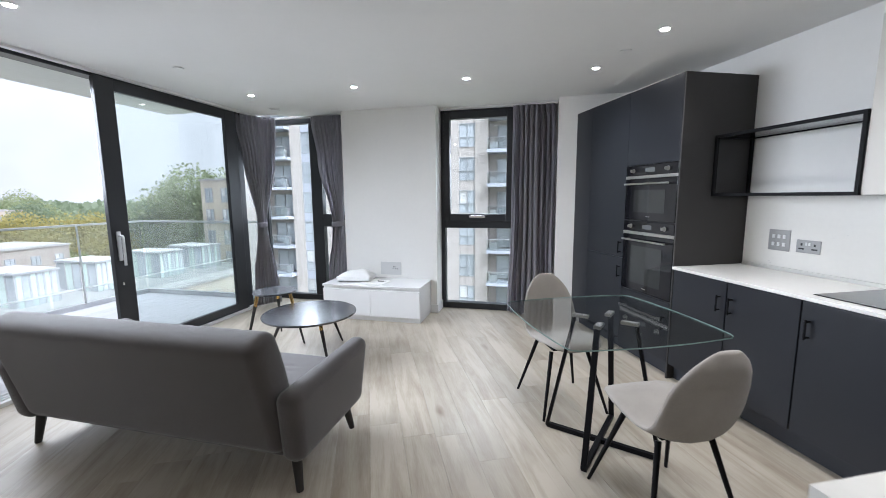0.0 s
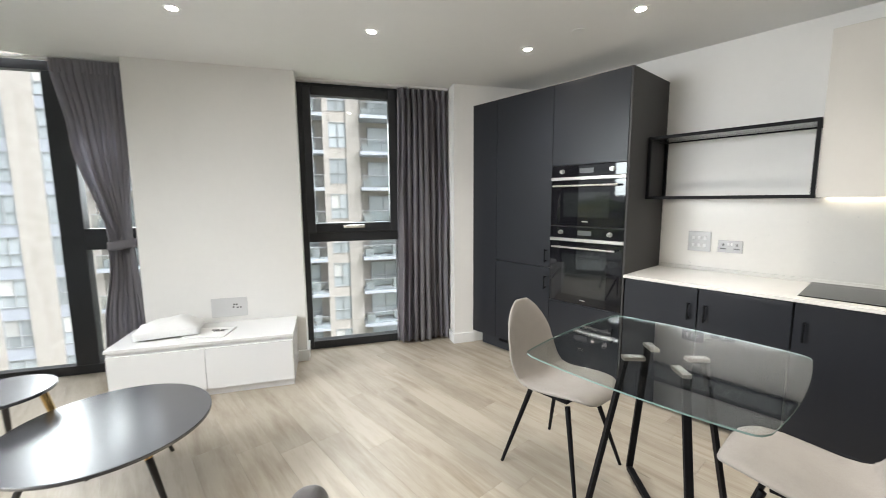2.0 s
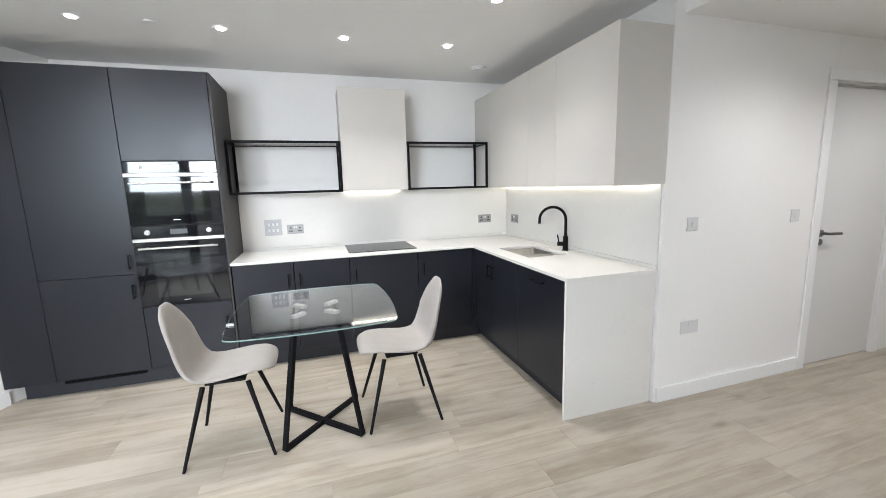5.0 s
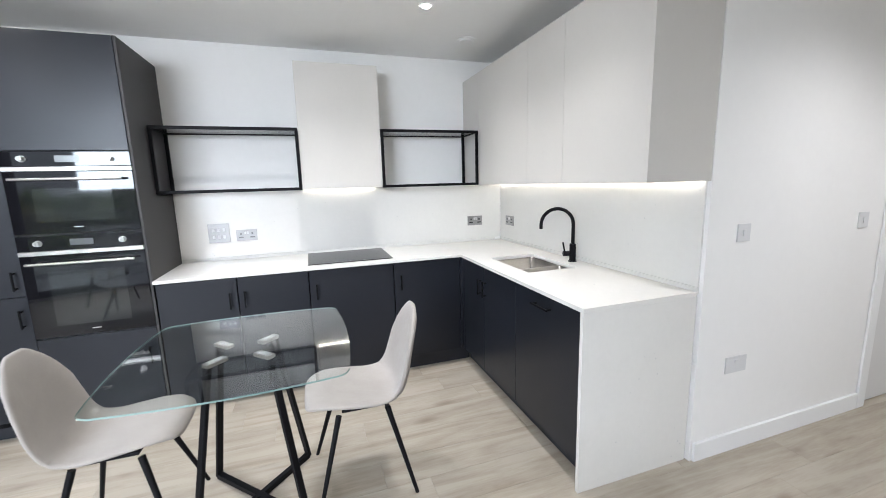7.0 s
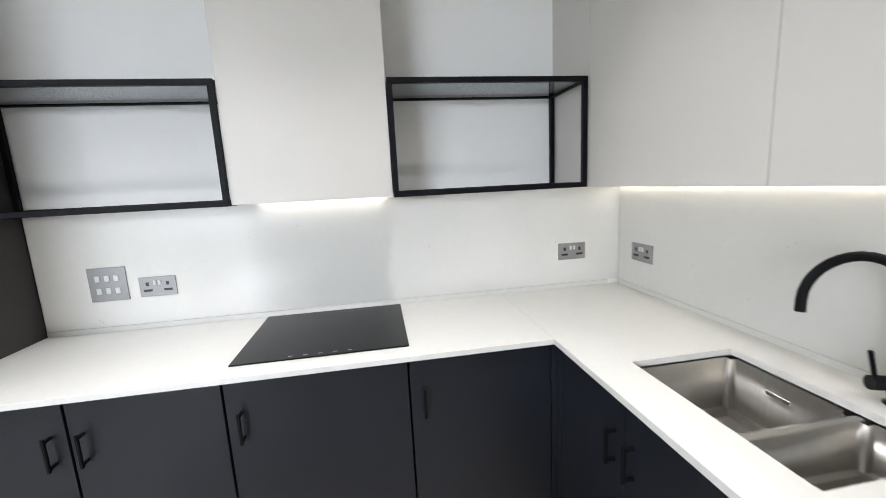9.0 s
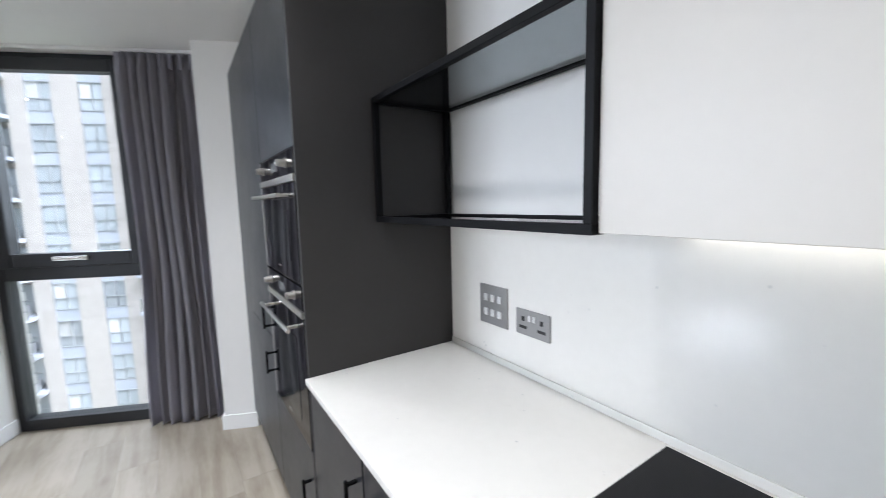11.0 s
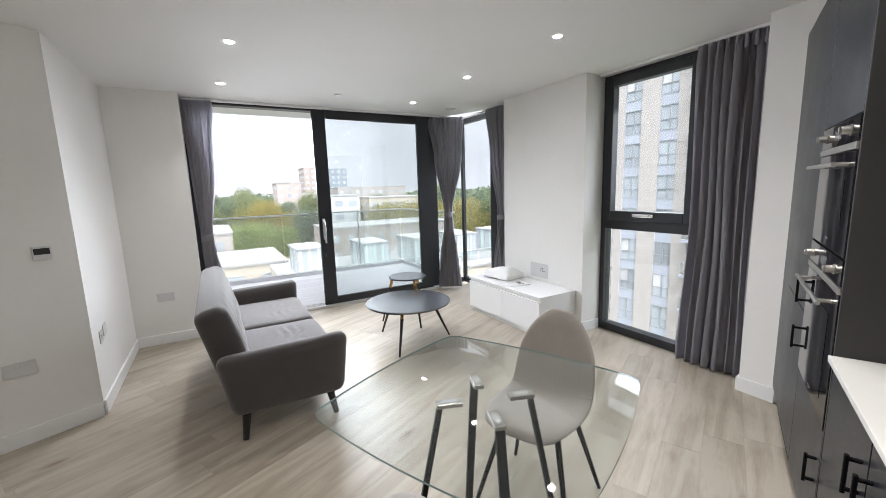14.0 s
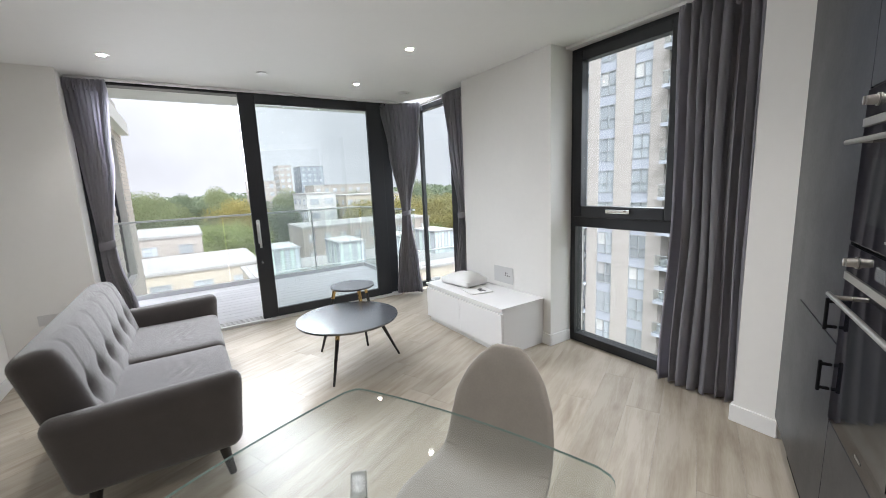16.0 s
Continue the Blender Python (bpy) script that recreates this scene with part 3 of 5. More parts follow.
def curtain(m, label, rows, folds, depth, seed, tie=None):
    """Pleated cloth. rows: (z, left edge, right edge, forward shift); tie: height of the tie-back band."""
    rnd = random.Random(seed)
    th = thing("curtain", m, label, "curtain", "grey curtains at the windows")
    b = bmesh.new()
    nz, ns = 44, folds * 10
    zs, phase = [], [rnd.uniform(-1.1, 1.1) for _ in range(folds + 2)]
    amp = [rnd.uniform(0.55, 1.15) for _ in range(folds + 2)]
    grid = []
    for i in range(nz + 1):
        z = rows[0][0] + (rows[-1][0] - rows[0][0]) * i / nz
        for r0, r1 in zip(rows, rows[1:]):
            if r1[0] <= z <= r0[0]:
                k = (r0[0] - z) / (r0[0] - r1[0])
                k = k * k * (3 - 2 * k)
                lo, hi, fw = (r0[j] + (r1[j] - r0[j]) * k for j in (1, 2, 3))
                break
        line = []
        top = min(1.0, (rows[0][0] - z) / 0.10)
        width = hi - lo
        for j in range(ns + 1):
            s = j / ns
            f = s * folds
            cell = int(f)
            wave = math.sin(2 * math.pi * f + phase[cell] * (1 - abs(2 * (f - cell) - 1)) + 0.5 * math.sin(z * 2 + cell))
            a = depth * amp[cell] * (0.45 + 0.55 * top) * min(1.0, 0.35 + width / (rows[0][2] - rows[0][1]))
            x = lo + s * width + 0.25 * depth * math.sin(4 * math.pi * f + cell) * top
            line.append(b.verts.new((x, -fw + a * wave + 0.012 * math.sin(3 * z + 5 * s + seed), z)))
        grid.append(line)
    for r0, r1 in zip(grid, grid[1:]):
        for j in range(ns):
            b.faces.new((r0[j], r0[j + 1], r1[j + 1], r1[j]))
    cloth = part("cloth", b, M_CURTAIN, th, "", True, 0)
    so = cloth.modifiers.new("thick", 'SOLIDIFY')
    so.thickness = 0.003
    hd = bmesh.new()
    for j in range(folds):
        x = rows[0][1] + (rows[0][2] - rows[0][1]) * (j + 0.5) / folds
        box(x - 0.006, x + 0.006, -rows[0][3] - depth * 0.9, -rows[0][3] - depth * 0.3, rows[0][0] - 0.10, rows[0][0] - 0.005, 0.003, 1, hd)
    part("pinch_pleats", hd, M_CURTAIN, th)
    if tie:
        z, lo, hi, fw = tie
        b = bmesh.new()
        n = 28
        ring = [[b.verts.new(((lo + hi) / 2 + (hi - lo) / 2 * 1.12 * math.cos(2 * math.pi * k / n), -fw + (depth + 0.02) * math.sin(2 * math.pi * k / n), z + dz + 0.012 * math.cos(2 * math.pi * k / n))) for k in range(n)] for dz in (0.035, 0.01, -0.01, -0.035)]
        for r0, r1 in zip(ring, ring[1:]):
            for k in range(n):
                b.faces.new((r0[k], r0[(k + 1) % n], r1[(k + 1) % n], r1[k]))
        band = part("tie_band", b, M_CURTAIN, th, "grey cloth tie-back band", True, 0)
        band.modifiers.new("thick", 'SOLIDIFY').thickness = 0.004
    return th


curtain(FM @ pose(-0.19, 4.88, 0), "grey pleated curtain hanging straight beside the tall window",
        [(2.445, 0, 0.46, 0.0), (1.2, -0.01, 0.47, 0.0), (0.02, -0.04, 0.49, 0.015)], 8, 0.052, 3)
curtain(FM @ pose(-3.40, 4.53, 0, 0, 0, 58), "grey pleated curtain tied in at the glass corner",
        [(2.445, -0.22, 0.28, 0.0), (1.9, -0.14, 0.24, 0.0), (1.08, -0.01, 0.09, 0.0), (0.95, -0.02, 0.10, 0.0), (0.4, -0.10, 0.17, 0.02), (0.03, -0.13, 0.21, 0.03)], 9, 0.040, 5, (1.08, -0.01, 0.09, 0.0))
curtain(FM @ pose(-2.52, 4.79, 0), "grey pleated curtain tied in against the white pier",
        [(2.445, -0.22, 0.22, 0.0), (1.9, -0.15, 0.22, 0.0), (1.08, 0.03, 0.19, 0.0), (0.95, 0.02, 0.20, 0.0), (0.4, -0.06, 0.23, 0.01), (0.03, -0.09, 0.235, 0.02)], 9, 0.040, 8, (1.08, 0.03, 0.19, 0.0))
curtain(FM @ pose(-3.40, 1.62, 0, 0, 0, 90), "grey pleated curtain tied in beside the open balcony door",
        [(2.445, -0.20, 0.10, 0.0), (1.8, -0.16, 0.06, 0.0), (1.02, -0.13, -0.03, 0.0), (0.9, -0.135, -0.02, 0.0), (0.4, -0.12, 0.06, 0.01), (0.03, -0.12, 0.11, 0.02)], 8, 0.040, 11, (1.02, -0.13, -0.03, 0.0))


# ---------------------------------------------------------------- kitchen
WT = 0.885          # worktop height
XF, YF = 2.390, 0.572   # door fronts of the two runs


def bow_handle(parent, p, along, out, length=0.11):
    """A black bow handle: a square bar on two feet."""
    p, along, out = Vector(p), Vector(along), Vector(out)
    b = bmesh.new()
    bar(p - along * length / 2 + out * 0.03, p + along * length / 2 + out * 0.03, 0.010, 0.010, b)
    for s in (-1, 1):
        q = p + along * s * (length / 2 - 0.012)
        bar(q, q + out * 0.031, 0.010, 0.010, b)
    return part("handle", b, M_BLACK, parent, "black bow handle")


def unit(name, label, bm, material=M_GAP, group=""):
    th = thing(name, Matrix(), label, "kitchen cabinet", group)
    part("body", bm, material, th)
    return th


def front(parent, bm, material, handle=None, name="door"):
    d = part(name, bm, material, parent)
    if handle:
        bow_handle(d, *handle)
    return d


G = 0.002
UP, OUT_X, OUT_Y, AL_X = (0, 0, 1), (-1, 0, 0), (0, 1, 0), (1, 0, 0)
# tall cabinets
th = unit("fridge_cabinet", "tall charcoal cabinet with two doors housing the fridge", box(XF + 0.022, 2.997, 3.20 + G, 3.78 - G, 0.12, 2.28), group="tall kitchen cabinets")
front(th, box(XF, XF + 0.02, 3.20 + G, 3.78 - G, 0.862, 2.28, 0.0015), M_CHAR, ((XF, 3.235, 0.955), UP, OUT_X))
front(th, box(XF, XF + 0.02, 3.20 + G, 3.78 - G, 0.125, 0.857, 0.0015), M_CHAR, ((XF, 3.235, 0.735), UP, OUT_X))
gr = bmesh.new()
for k in range(4):
    box(XF + 0.005, XF + 0.03, 3.24, 3.74, 0.098 + 0.006 * k, 0.101 + 0.006 * k, bm=gr)
part("vent_grille", gr, M_BLACK, th, "black slotted plinth vent")
part("filler_panel", prism([(XF + 0.002, 3.78 + G), (2.60, 3.78 + G), (2.60, 3.97), (XF + 0.002, 4.075)], 0.12, 2.28), M_CHAR, th, "tall charcoal filler against the angled wall")
# out of view: pale sheet added on top to brighten the ceiling
part("bounce_panel", box(XF + 0.002, 2.997, 3.20 + G, 3.78 - G, 2.2805, 2.284), M_CREAM, th, "unseen pale sheet added to bounce light to the ceiling")
th = unit("oven_cabinet", "tall charcoal oven housing cabinet with top door", box(XF + 0.022, 2.997, 2.612, 3.20 - G, 0.12, 2.28), group="tall kitchen cabinets")
part("side_panel", box(XF, 2.998, 2.597, 2.611, 0.0, 2.28, 0.0015), M_CHARSIDE, th, "dark brown-grey side panel")
# another unseen sheet that throws light up at the ceiling
part("bounce_panel", box(XF + 0.002, 2.997, 2.614, 3.20 - G, 2.2805, 2.284), M_CREAM, th, "unseen pale sheet added to bounce light to the ceiling")
front(th, box(XF, XF + 0.02, 2.612 + G, 3.20 - G, 1.664, 2.28, 0.0015), M_CHAR)
front(th, box(XF, XF + 0.02, 2.612 + G, 3.20 - G, 0.125, 0.596, 0.0015), M_CHAR, ((XF, 2.655, 0.43), UP, OUT_X))


def oven(z0, z1, label, panel):
    th = thing("oven", pose(XF + 0.016, 2.906, z0), label, "oven", "built-in ovens")
    H = z1 - z0
    W = 0.294
    part("body", box(0.002, 0.0055, -W + 0.002, W - 0.002, 0.004, H - 0.004), M_DARKPLASTIC, th)
    part("control_panel", box(-0.020, 0.0015, -W, W, H - panel, H, 0.002), M_OVEN, th, "black glass control panel")
    part("trim", box(-0.024, -0.002, -W, W, H - panel - 0.026, H - panel - 0.002, 0.002), M_STEEL, th, "brushed steel trim strip")
    door = part("door", box(-0.020, 0.0015, -W, W, 0.004, H - panel - 0.028, 0.002), M_OVEN, th, "black glass oven door")
    part("window", box(-0.0212, -0.0202, -W * 0.62, W * 0.62, 0.07, H - panel - 0.12), M_OVENWIN, door)
    zz = H - panel - 0.07
    b = tube([(-0.062, -W * 0.86, zz), (-0.062, W * 0.86, zz)], 0.0075, 12)
    for s in (-1, 1):
        tube([(-0.02, s * W * 0.70, zz), (-0.062, s * W * 0.70, zz)], 0.007, 10, b)
    part("handle", b, M_STEEL, door, "steel bar handle", True)
    for s in (-0.67, 0.67):
        b = tube([(-0.0205, s * W, H - panel / 2), (-0.046, s * W, H - panel / 2)], 0.0145, 20, r1=0.013)
        tube([(-0.0205, s * W, H - panel / 2), (-0.024, s * W, H - panel / 2)], 0.018, 20, b)
        bar((-0.05, s * W, H - panel / 2 - 0.012), (-0.05, s * W, H - panel / 2 + 0.012), 0.006, 0.006, b)
        part("knob", b, M_STEEL, th, "polished metal knob", True)
    part("display", box(-0.0212, -0.0203, -0.055, 0.055, H - panel / 2 - 0.018, H - panel / 2 + 0.018), M_DISPLAY, th)
    part("badge", box(-0.0215, -0.0203, -0.022, 0.022, 0.034, 0.040), M_STEEL, door)
    return th


oven(1.204, 1.658, "compact black glass built-in oven with steel handle", 0.080)
oven(0.602, 1.198, "black glass built-in single oven with steel handle", 0.085)

# base cabinets of the hob run
for y0, y1, hy, lab in ((2.142, 2.590, 2.185, "charcoal base cabinet beside the oven housing"), (1.70, 2.138, 2.098, "charcoal base cabinet left of the hob"),
                        (1.11, 1.696, 1.65, "charcoal base cabinet under the hob"), (0.594, 1.106, 1.06, "charcoal corner base cabinet")):
    th = unit("base_cabinet", lab.replace(" left of", " next to"), box(XF + 0.022, 2.997, y0, y1, 0.12, WT - 0.022), group="charcoal base cabinets")
    front(th, box(XF, XF + 0.02, y0 + G, y1 - G, 0.125, WT - 0.026, 0.0015), M_CHAR, ((XF, hy, 0.715), UP, OUT_X))
# base cabinets of the sink run
th = unit("sink_cabinet", "charcoal base cabinet with two doors under the sink", box(1.552, 2.37, -0.06, YF - 0.022, 0.12, 0.66), group="charcoal base cabinets")
front(th, box(1.99 + G, 2.352, YF - 0.02, YF, 0.125, WT - 0.026, 0.0015), M_CHAR, ((2.03, YF, 0.715), UP, OUT_Y))
front(th, box(1.552, 1.99 - G, YF - 0.02, YF, 0.125, WT - 0.026, 0.0015), M_CHAR, ((1.95, YF, 0.715), UP, OUT_Y))
part("corner_post", box(2.3545, XF - 0.001, YF - 0.02, YF, 0.125, WT - 0.026, 0.001), M_CHAR, th)
part("corner_post", box(XF, XF + 0.02, YF - 0.02, 0.592, 0.125, WT - 0.026, 0.001), M_CHAR, th)
th = unit("dishwasher_cabinet", "charcoal dishwasher front with a horizontal handle", box(0.962, 1.548, -0.06, YF - 0.022, 0.12, WT - 0.022), group="charcoal base cabinets")
front(th, box(0.962, 1.548, YF - 0.02, YF, 0.125, WT - 0.026, 0.0015), M_CHAR, ((1.265, YF, 0.80), AL_X, OUT_Y, 0.15))
structure("plinth_trim", box(2.452, 2.47, 0.50, 4.0, 0.001, 0.118), M_PLINTH, "dark plinth under the tall and base cabinets", "plinth")
structure("plinth_trim", box(0.962, 2.45, 0.472, 0.49, 0.001, 0.118), M_PLINTH, "dark plinth under the sink run", "plinth")

# worktop in two runs with a waterfall end, and the sink cut-out
S = (1.625, 2.150, 0.095, 0.445)
slabs = [box(2.376, 2.985, 0.5882, 2.596, WT - 0.02, WT, 0.0015)]
for a in ((0.938, S[0], -0.055, 0.588), (S[1], 2.985, -0.055, 0.5878), (S[0], S[1], S[3], 0.588), (S[0], S[1], -0.055, S[2])):
    slabs.append(box(a[0], a[1], a[2], a[3], WT - 0.02, WT))
worktop = thing("worktop", Matrix(), "white speckled quartz worktop in an L with waterfall end", "worktop")
for b in slabs:
    part("slab", b, M_QUARTZ, worktop)
part("end_panel", box(0.938, 0.958, -0.06, 0.588, 0.0, WT - 0.0205, 0.001), M_QUARTZ, worktop, "white quartz waterfall end panel")
b = box(2.985, 2.9985, 0.0, 2.590, WT - 0.01, WT + 0.022, 0.002)
box(0.938, 2.985, -0.0685, -0.055, WT - 0.01, WT + 0.022, 0.002, bm=b)
part("upstand", b, M_QUARTZ, worktop)
sp = thing("splashback", Matrix(), "white quartz splashback panel behind the worktop", "splashback")
part("panel", box(2.990, 2.9992, -0.058, 2.590, WT + 0.0225, 1.405), M_QUARTZ, sp)
part("panel", box(0.940, 2.9895, -0.0695, -0.060, WT + 0.0225, 1.405), M_QUARTZ, sp)

# sink, two bowls
sink = thing("sink", Matrix(), "stainless steel undermount sink with one and a half bowls", "sink")


def bowl(x0, x1, y0, y1, depth):
    b = bmesh.new()
    t = WT - 0.0205
    inset = 0.012
    top = [b.verts.new(p) for p in ((x0, y0, t), (x1, y0, t), (x1, y1, t), (x0, y1, t))]
    low = [b.verts.new(p) for p in ((x0 + inset, y0 + inset, t - depth), (x1 - inset, y0 + inset, t - depth), (x1 - inset, y1 - inset, t - depth), (x0 + inset, y1 - inset, t - depth))]
    b.faces.new(low)
    for i in range(4):
        j = (i + 1) % 4
        b.faces.new((top[j], top[i], low[i], low[j]))
    bmesh.ops.bevel(b, geom=[e for e in b.edges if not (e.verts[0] in top and e.verts[1] in top)], offset=0.02, segments=4, affect='EDGES')
    return b


for bb in (bowl(1.812, 2.140, 0.105, 0.437, 0.18), bowl(1.635, 1.790, 0.105, 0.437, 0.13)):
    bw = part("bowl", bb, M_SINK, sink, "", True)
    bw.modifiers.new("thick", 'SOLIDIFY').thickness = 0.002
part("divider", box(1.7905, 1.8115, 0.100, 0.440, WT - 0.06, WT - 0.0215, 0.003), M_SINK, sink)
for dx, d in ((1.975, 0.18), (1.712, 0.13)):
    part("drain", disc(0.035, WT - 0.0205 - d + 0.001, WT - 0.0205 - d + 0.005, 24, dx, 0.27, bevel=0.001), M_CHROME, sink)
part("overflow", box(1.94, 2.01, 0.1175, 0.121, WT - 0.075, WT - 0.062, 0.002), M_CHROME, sink)

tap = thing("kitchen_tap", pose(1.79, 0.012, WT), "matt black swan-neck kitchen mixer tap on the worktop", "tap")
b = disc(0.027, 0, 0.006, 28, bevel=0.001)
disc(0.021, 0.0065, 0.12, 28, bm=b, bevel=0.002)
part("body", b, M_BLACK, tap, "", True)
arc = [(0, 0, 0.12), (0, 0, 0.25)] + [(0.105 * 0.42 * (1 - math.cos(a)), 0.105 * 0.90 * (1 - math.cos(a)), 0.25 + 0.105 * math.sin(a)) for a in [math.pi * k / 16 for k in range(1, 17)]] + [(0.0882, 0.189, 0.222)]
part("spout", tube(arc, 0.0115, 14), M_BLACK, tap, "", True)
b = tube([(0.008, 0.018, 0.055), (0.024, 0.058, 0.055)], 0.017, 18)
part("valve", b, M_BLACK, tap, "", True)
part("lever", tube([(0.019, 0.047, 0.06), (0.030, 0.056, 0.13)], 0.0055, 10), M_BLACK, tap, "", True)

hob = thing("induction_hob", pose(2.712, 1.396, WT + 0.0002), "black glass induction hob set in the white worktop", "hob")
part("glass_plate", box(-0.255, 0.255, -0.30, 0.30, 0, 0.005, 0.0015), M_HOB, hob)
for k in range(5):
    part("touch_mark", box(-0.235, -0.231, -0.10 + 0.05 * k, -0.085 + 0.05 * k, 0.0051, 0.0054), M_STEEL, hob)

# wall cabinets over the sink, hood, and the black shelf frames
for x0, x1 in ((1.90, 2.66), (1.52, 1.896), (0.942, 1.516)):
    th = unit("wall_cabinet", "handleless cashmere wall cabinet above the sink", box(x0, x1, -0.068, 0.279, 1.415, 2.285), M_CREAM, "cashmere wall cabinets")
    front(th, box(x0 - 0.001, x1 + 0.001, 0.28, 0.30, 1.405, 2.29, 0.0012), M_CREAM)
part("end_panel", box(0.922, 0.9405, -0.068, 0.301, 1.405, 2.29, 0.001), M_CREAM, th, "cashmere end panel")
th = unit("corner_wall_cabinet", "cashmere corner wall cabinet beside the shelf", box(2.664, 2.998, -0.068, 0.279, 1.415, 2.285), M_CREAM, "cashmere wall cabinets")
front(th, box(2.665, 2.998, 0.28, 0.30, 1.405, 2.29, 0.0012), M_CREAM)
hood = thing("hood_cabinet", Matrix(), "cashmere cabinet housing the cooker hood above the hob", "cooker hood")
part("body", box(2.70, 2.998, 1.108, 1.689, 1.42, 2.29), M_CREAM, hood)
part("door", box(2.679, 2.699, 1.106, 1.691, 1.408, 2.293, 0.0015), M_CREAM, hood)
part("hood_insert", box(2.72, 2.96, 1.14, 1.66, 1.412, 1.4195), M_STEEL, hood, "brushed steel hood underside")
part("lamp_strip", box(2.962, 2.984, 1.13, 1.67, 1.409, 1.4195), M_LED, hood, "glowing white light strip")
strip = thing("led_strip", Matrix(), "glowing white light strip under the wall cabinets", "light strip")
part("diffuser", box(0.96, 2.97, -0.052, -0.036, 1.4062, 1.4148), M_LED, strip)


def shelf_frame(y0, y1, label):
    """An open box of black square bars with glass shelves."""
    th = thing("wall_shelf", Matrix(), label, "shelf", "black framed wall shelves")
    x0, x1, z0, z1, t = 2.664, 2.988, 1.405, 1.842, 0.020
    for x in (x0, x1 - t):
        b = box(x, x + t, y0, y1, z0, z0 + t, 0.001, 1)
        box(x, x + t, y0, y1, z1 - t, z1, 0.001, 1, b)
        box(x, x + t, y0, y0 + t, z0 + t, z1 - t, 0.001, 1, b), box(x, x + t, y1 - t, y1, z0 + t, z1 - t, 0.001, 1, b)
        part("front_frame" if x == x0 else "back_frame", b, M_BLACK, th)
    for y in (y0, y1 - t):
        for z in (z0, z1 - t):
            part("crossbar", box(x0 + t, x1 - t, y, y + t, z, z + t, 0.001, 1), M_BLACK, th)
    for z in (z0 + 0.008, z1 - 0.016):
        g = part("glass_shelf", box(x0 + t, x1 - t, y0 + t, y1 - t, z, z + 0.006), M_SHELFGLASS, th, "smoked glass shelf")
        g.visible_shadow = False
    return th


shelf_frame(1.694, 2.596, "black metal open shelf frame with glass beside tall cabinet")
shelf_frame(0.305, 1.103, "black metal open shelf frame with glass beside hood")


# ---------------------------------------------------------------- sockets and switches
def plate(m, w, h, label, category, material, rockers=(), holes=(), marks=(), screws=True):
    """A face plate in its own plane: x across, z up, facing -y."""
    th = thing(category.replace(" ", "_"), m, label, category)
    part("plate", box(-w / 2, w / 2, -0.006, 0, -h / 2, h / 2, 0.0015), material, th)
    for x, z, a, c in rockers:
        part("rocker", box(x - a / 2, x + a / 2, -0.011, -0.0062, z - c / 2, z + c / 2, 0.0015), M_PLASTIC, th, "white rocker switch")
    for x, z, a, c in holes:
        part("pin_block", box(x - a / 2, x + a / 2, -0.0078, -0.0061, z - c / 2, z + c / 2, 0.0005), M_DARKPLASTIC, th, "black pin holes")
    for x, z, a, c in marks:
        part("mark", box(x - a / 2, x + a / 2, -0.0074, -0.0061, z - c / 2, z + c / 2), M_DARKPLASTIC, th)
    return th



def on_east(y, z, x=2.9899):
    return pose(x, y, z, 0, 0, -90)


plate(on_east(2.325, 1.095), 0.146, 0.146, "brushed steel grid plate with six white switches", "switch plate", M_PLATE,
      [(x, z, 0.018, 0.026) for x in (-0.036, 0, 0.036) for z in (0.026, -0.028)])
two = dict(rockers=[(-0.009, 0.018, 0.012, 0.02), (0.009, 0.018, 0.012, 0.02)], holes=[(-0.04, 0.012, 0.012, 0.016), (0.04, 0.012, 0.012, 0.016), (-0.04, -0.016, 0.034, 0.010), (0.04, -0.016, 0.034, 0.010)])
plate(on_east(2.135, 1.07), 0.146, 0.086, "brushed steel double socket on the white splashback", "wall socket", M_PLATE, **two)
plate(on_east(0.205, 1.075), 0.146, 0.086, "brushed steel double socket near the kitchen corner", "wall socket", M_PLATE, **two)
plate(pose(2.80, -0.0599, 1.075, 0, 0, 180), 0.146, 0.086, "brushed steel double socket above the sink run", "wall socket", M_PLATE, **two)
WP = M_PLASTIC
hall = lambda y, z: pose(0.9199, y, z, 0, 0, -90)
plate(hall(-0.30, 1.155), 0.086, 0.086, "white plastic light switch on the hall wall", "light switch", WP, [(0, 0, 0.02, 0.03)])
plate(hall(-0.335, 0.48), 0.146, 0.086, "white plastic double socket low on the hall wall", "wall socket", WP, [(0.0, 0.02, 0.03, 0.016)])
plate(hall(-1.225, 1.165), 0.086, 0.086, "white plastic light switch beside the hall door", "light switch", WP, [(0, 0, 0.02, 0.03)])
near = lambda y, z: pose(-1.3199, y, z, 0, 0, 90)
th = thing("thermostat", near(1.355, 1.155), "white wall thermostat with a dark display", "thermostat")
part("case", box(-0.043, 0.043, -0.016, 0, -0.043, 0.043, 0.004), WP, th)
part("display", box(-0.036, 0.036, -0.0175, -0.0162, -0.008, 0.030), M_DARKPLASTIC, th, "dark display")
plate(near(1.17, 0.475), 0.146, 0.086, "white plastic double socket low beside the sofa", "wall socket", WP, [(-0.01, 0.02, 0.012, 0.02), (0.01, 0.02, 0.012, 0.02)])
plate(FM @ pose(-2.03, 0.8401, 0.50, 0, 0, 180), 0.086, 0.086, "white plastic outlet plate behind the sofa", "wall outlet", WP, [(0, 0, 0.03, 0.03)])
plate(FM @ pose(-2.14, 0.8401, 0.52, 0, 0, 180), 0.086, 0.086, "white plastic outlet plate behind the sofa", "wall outlet", WP)
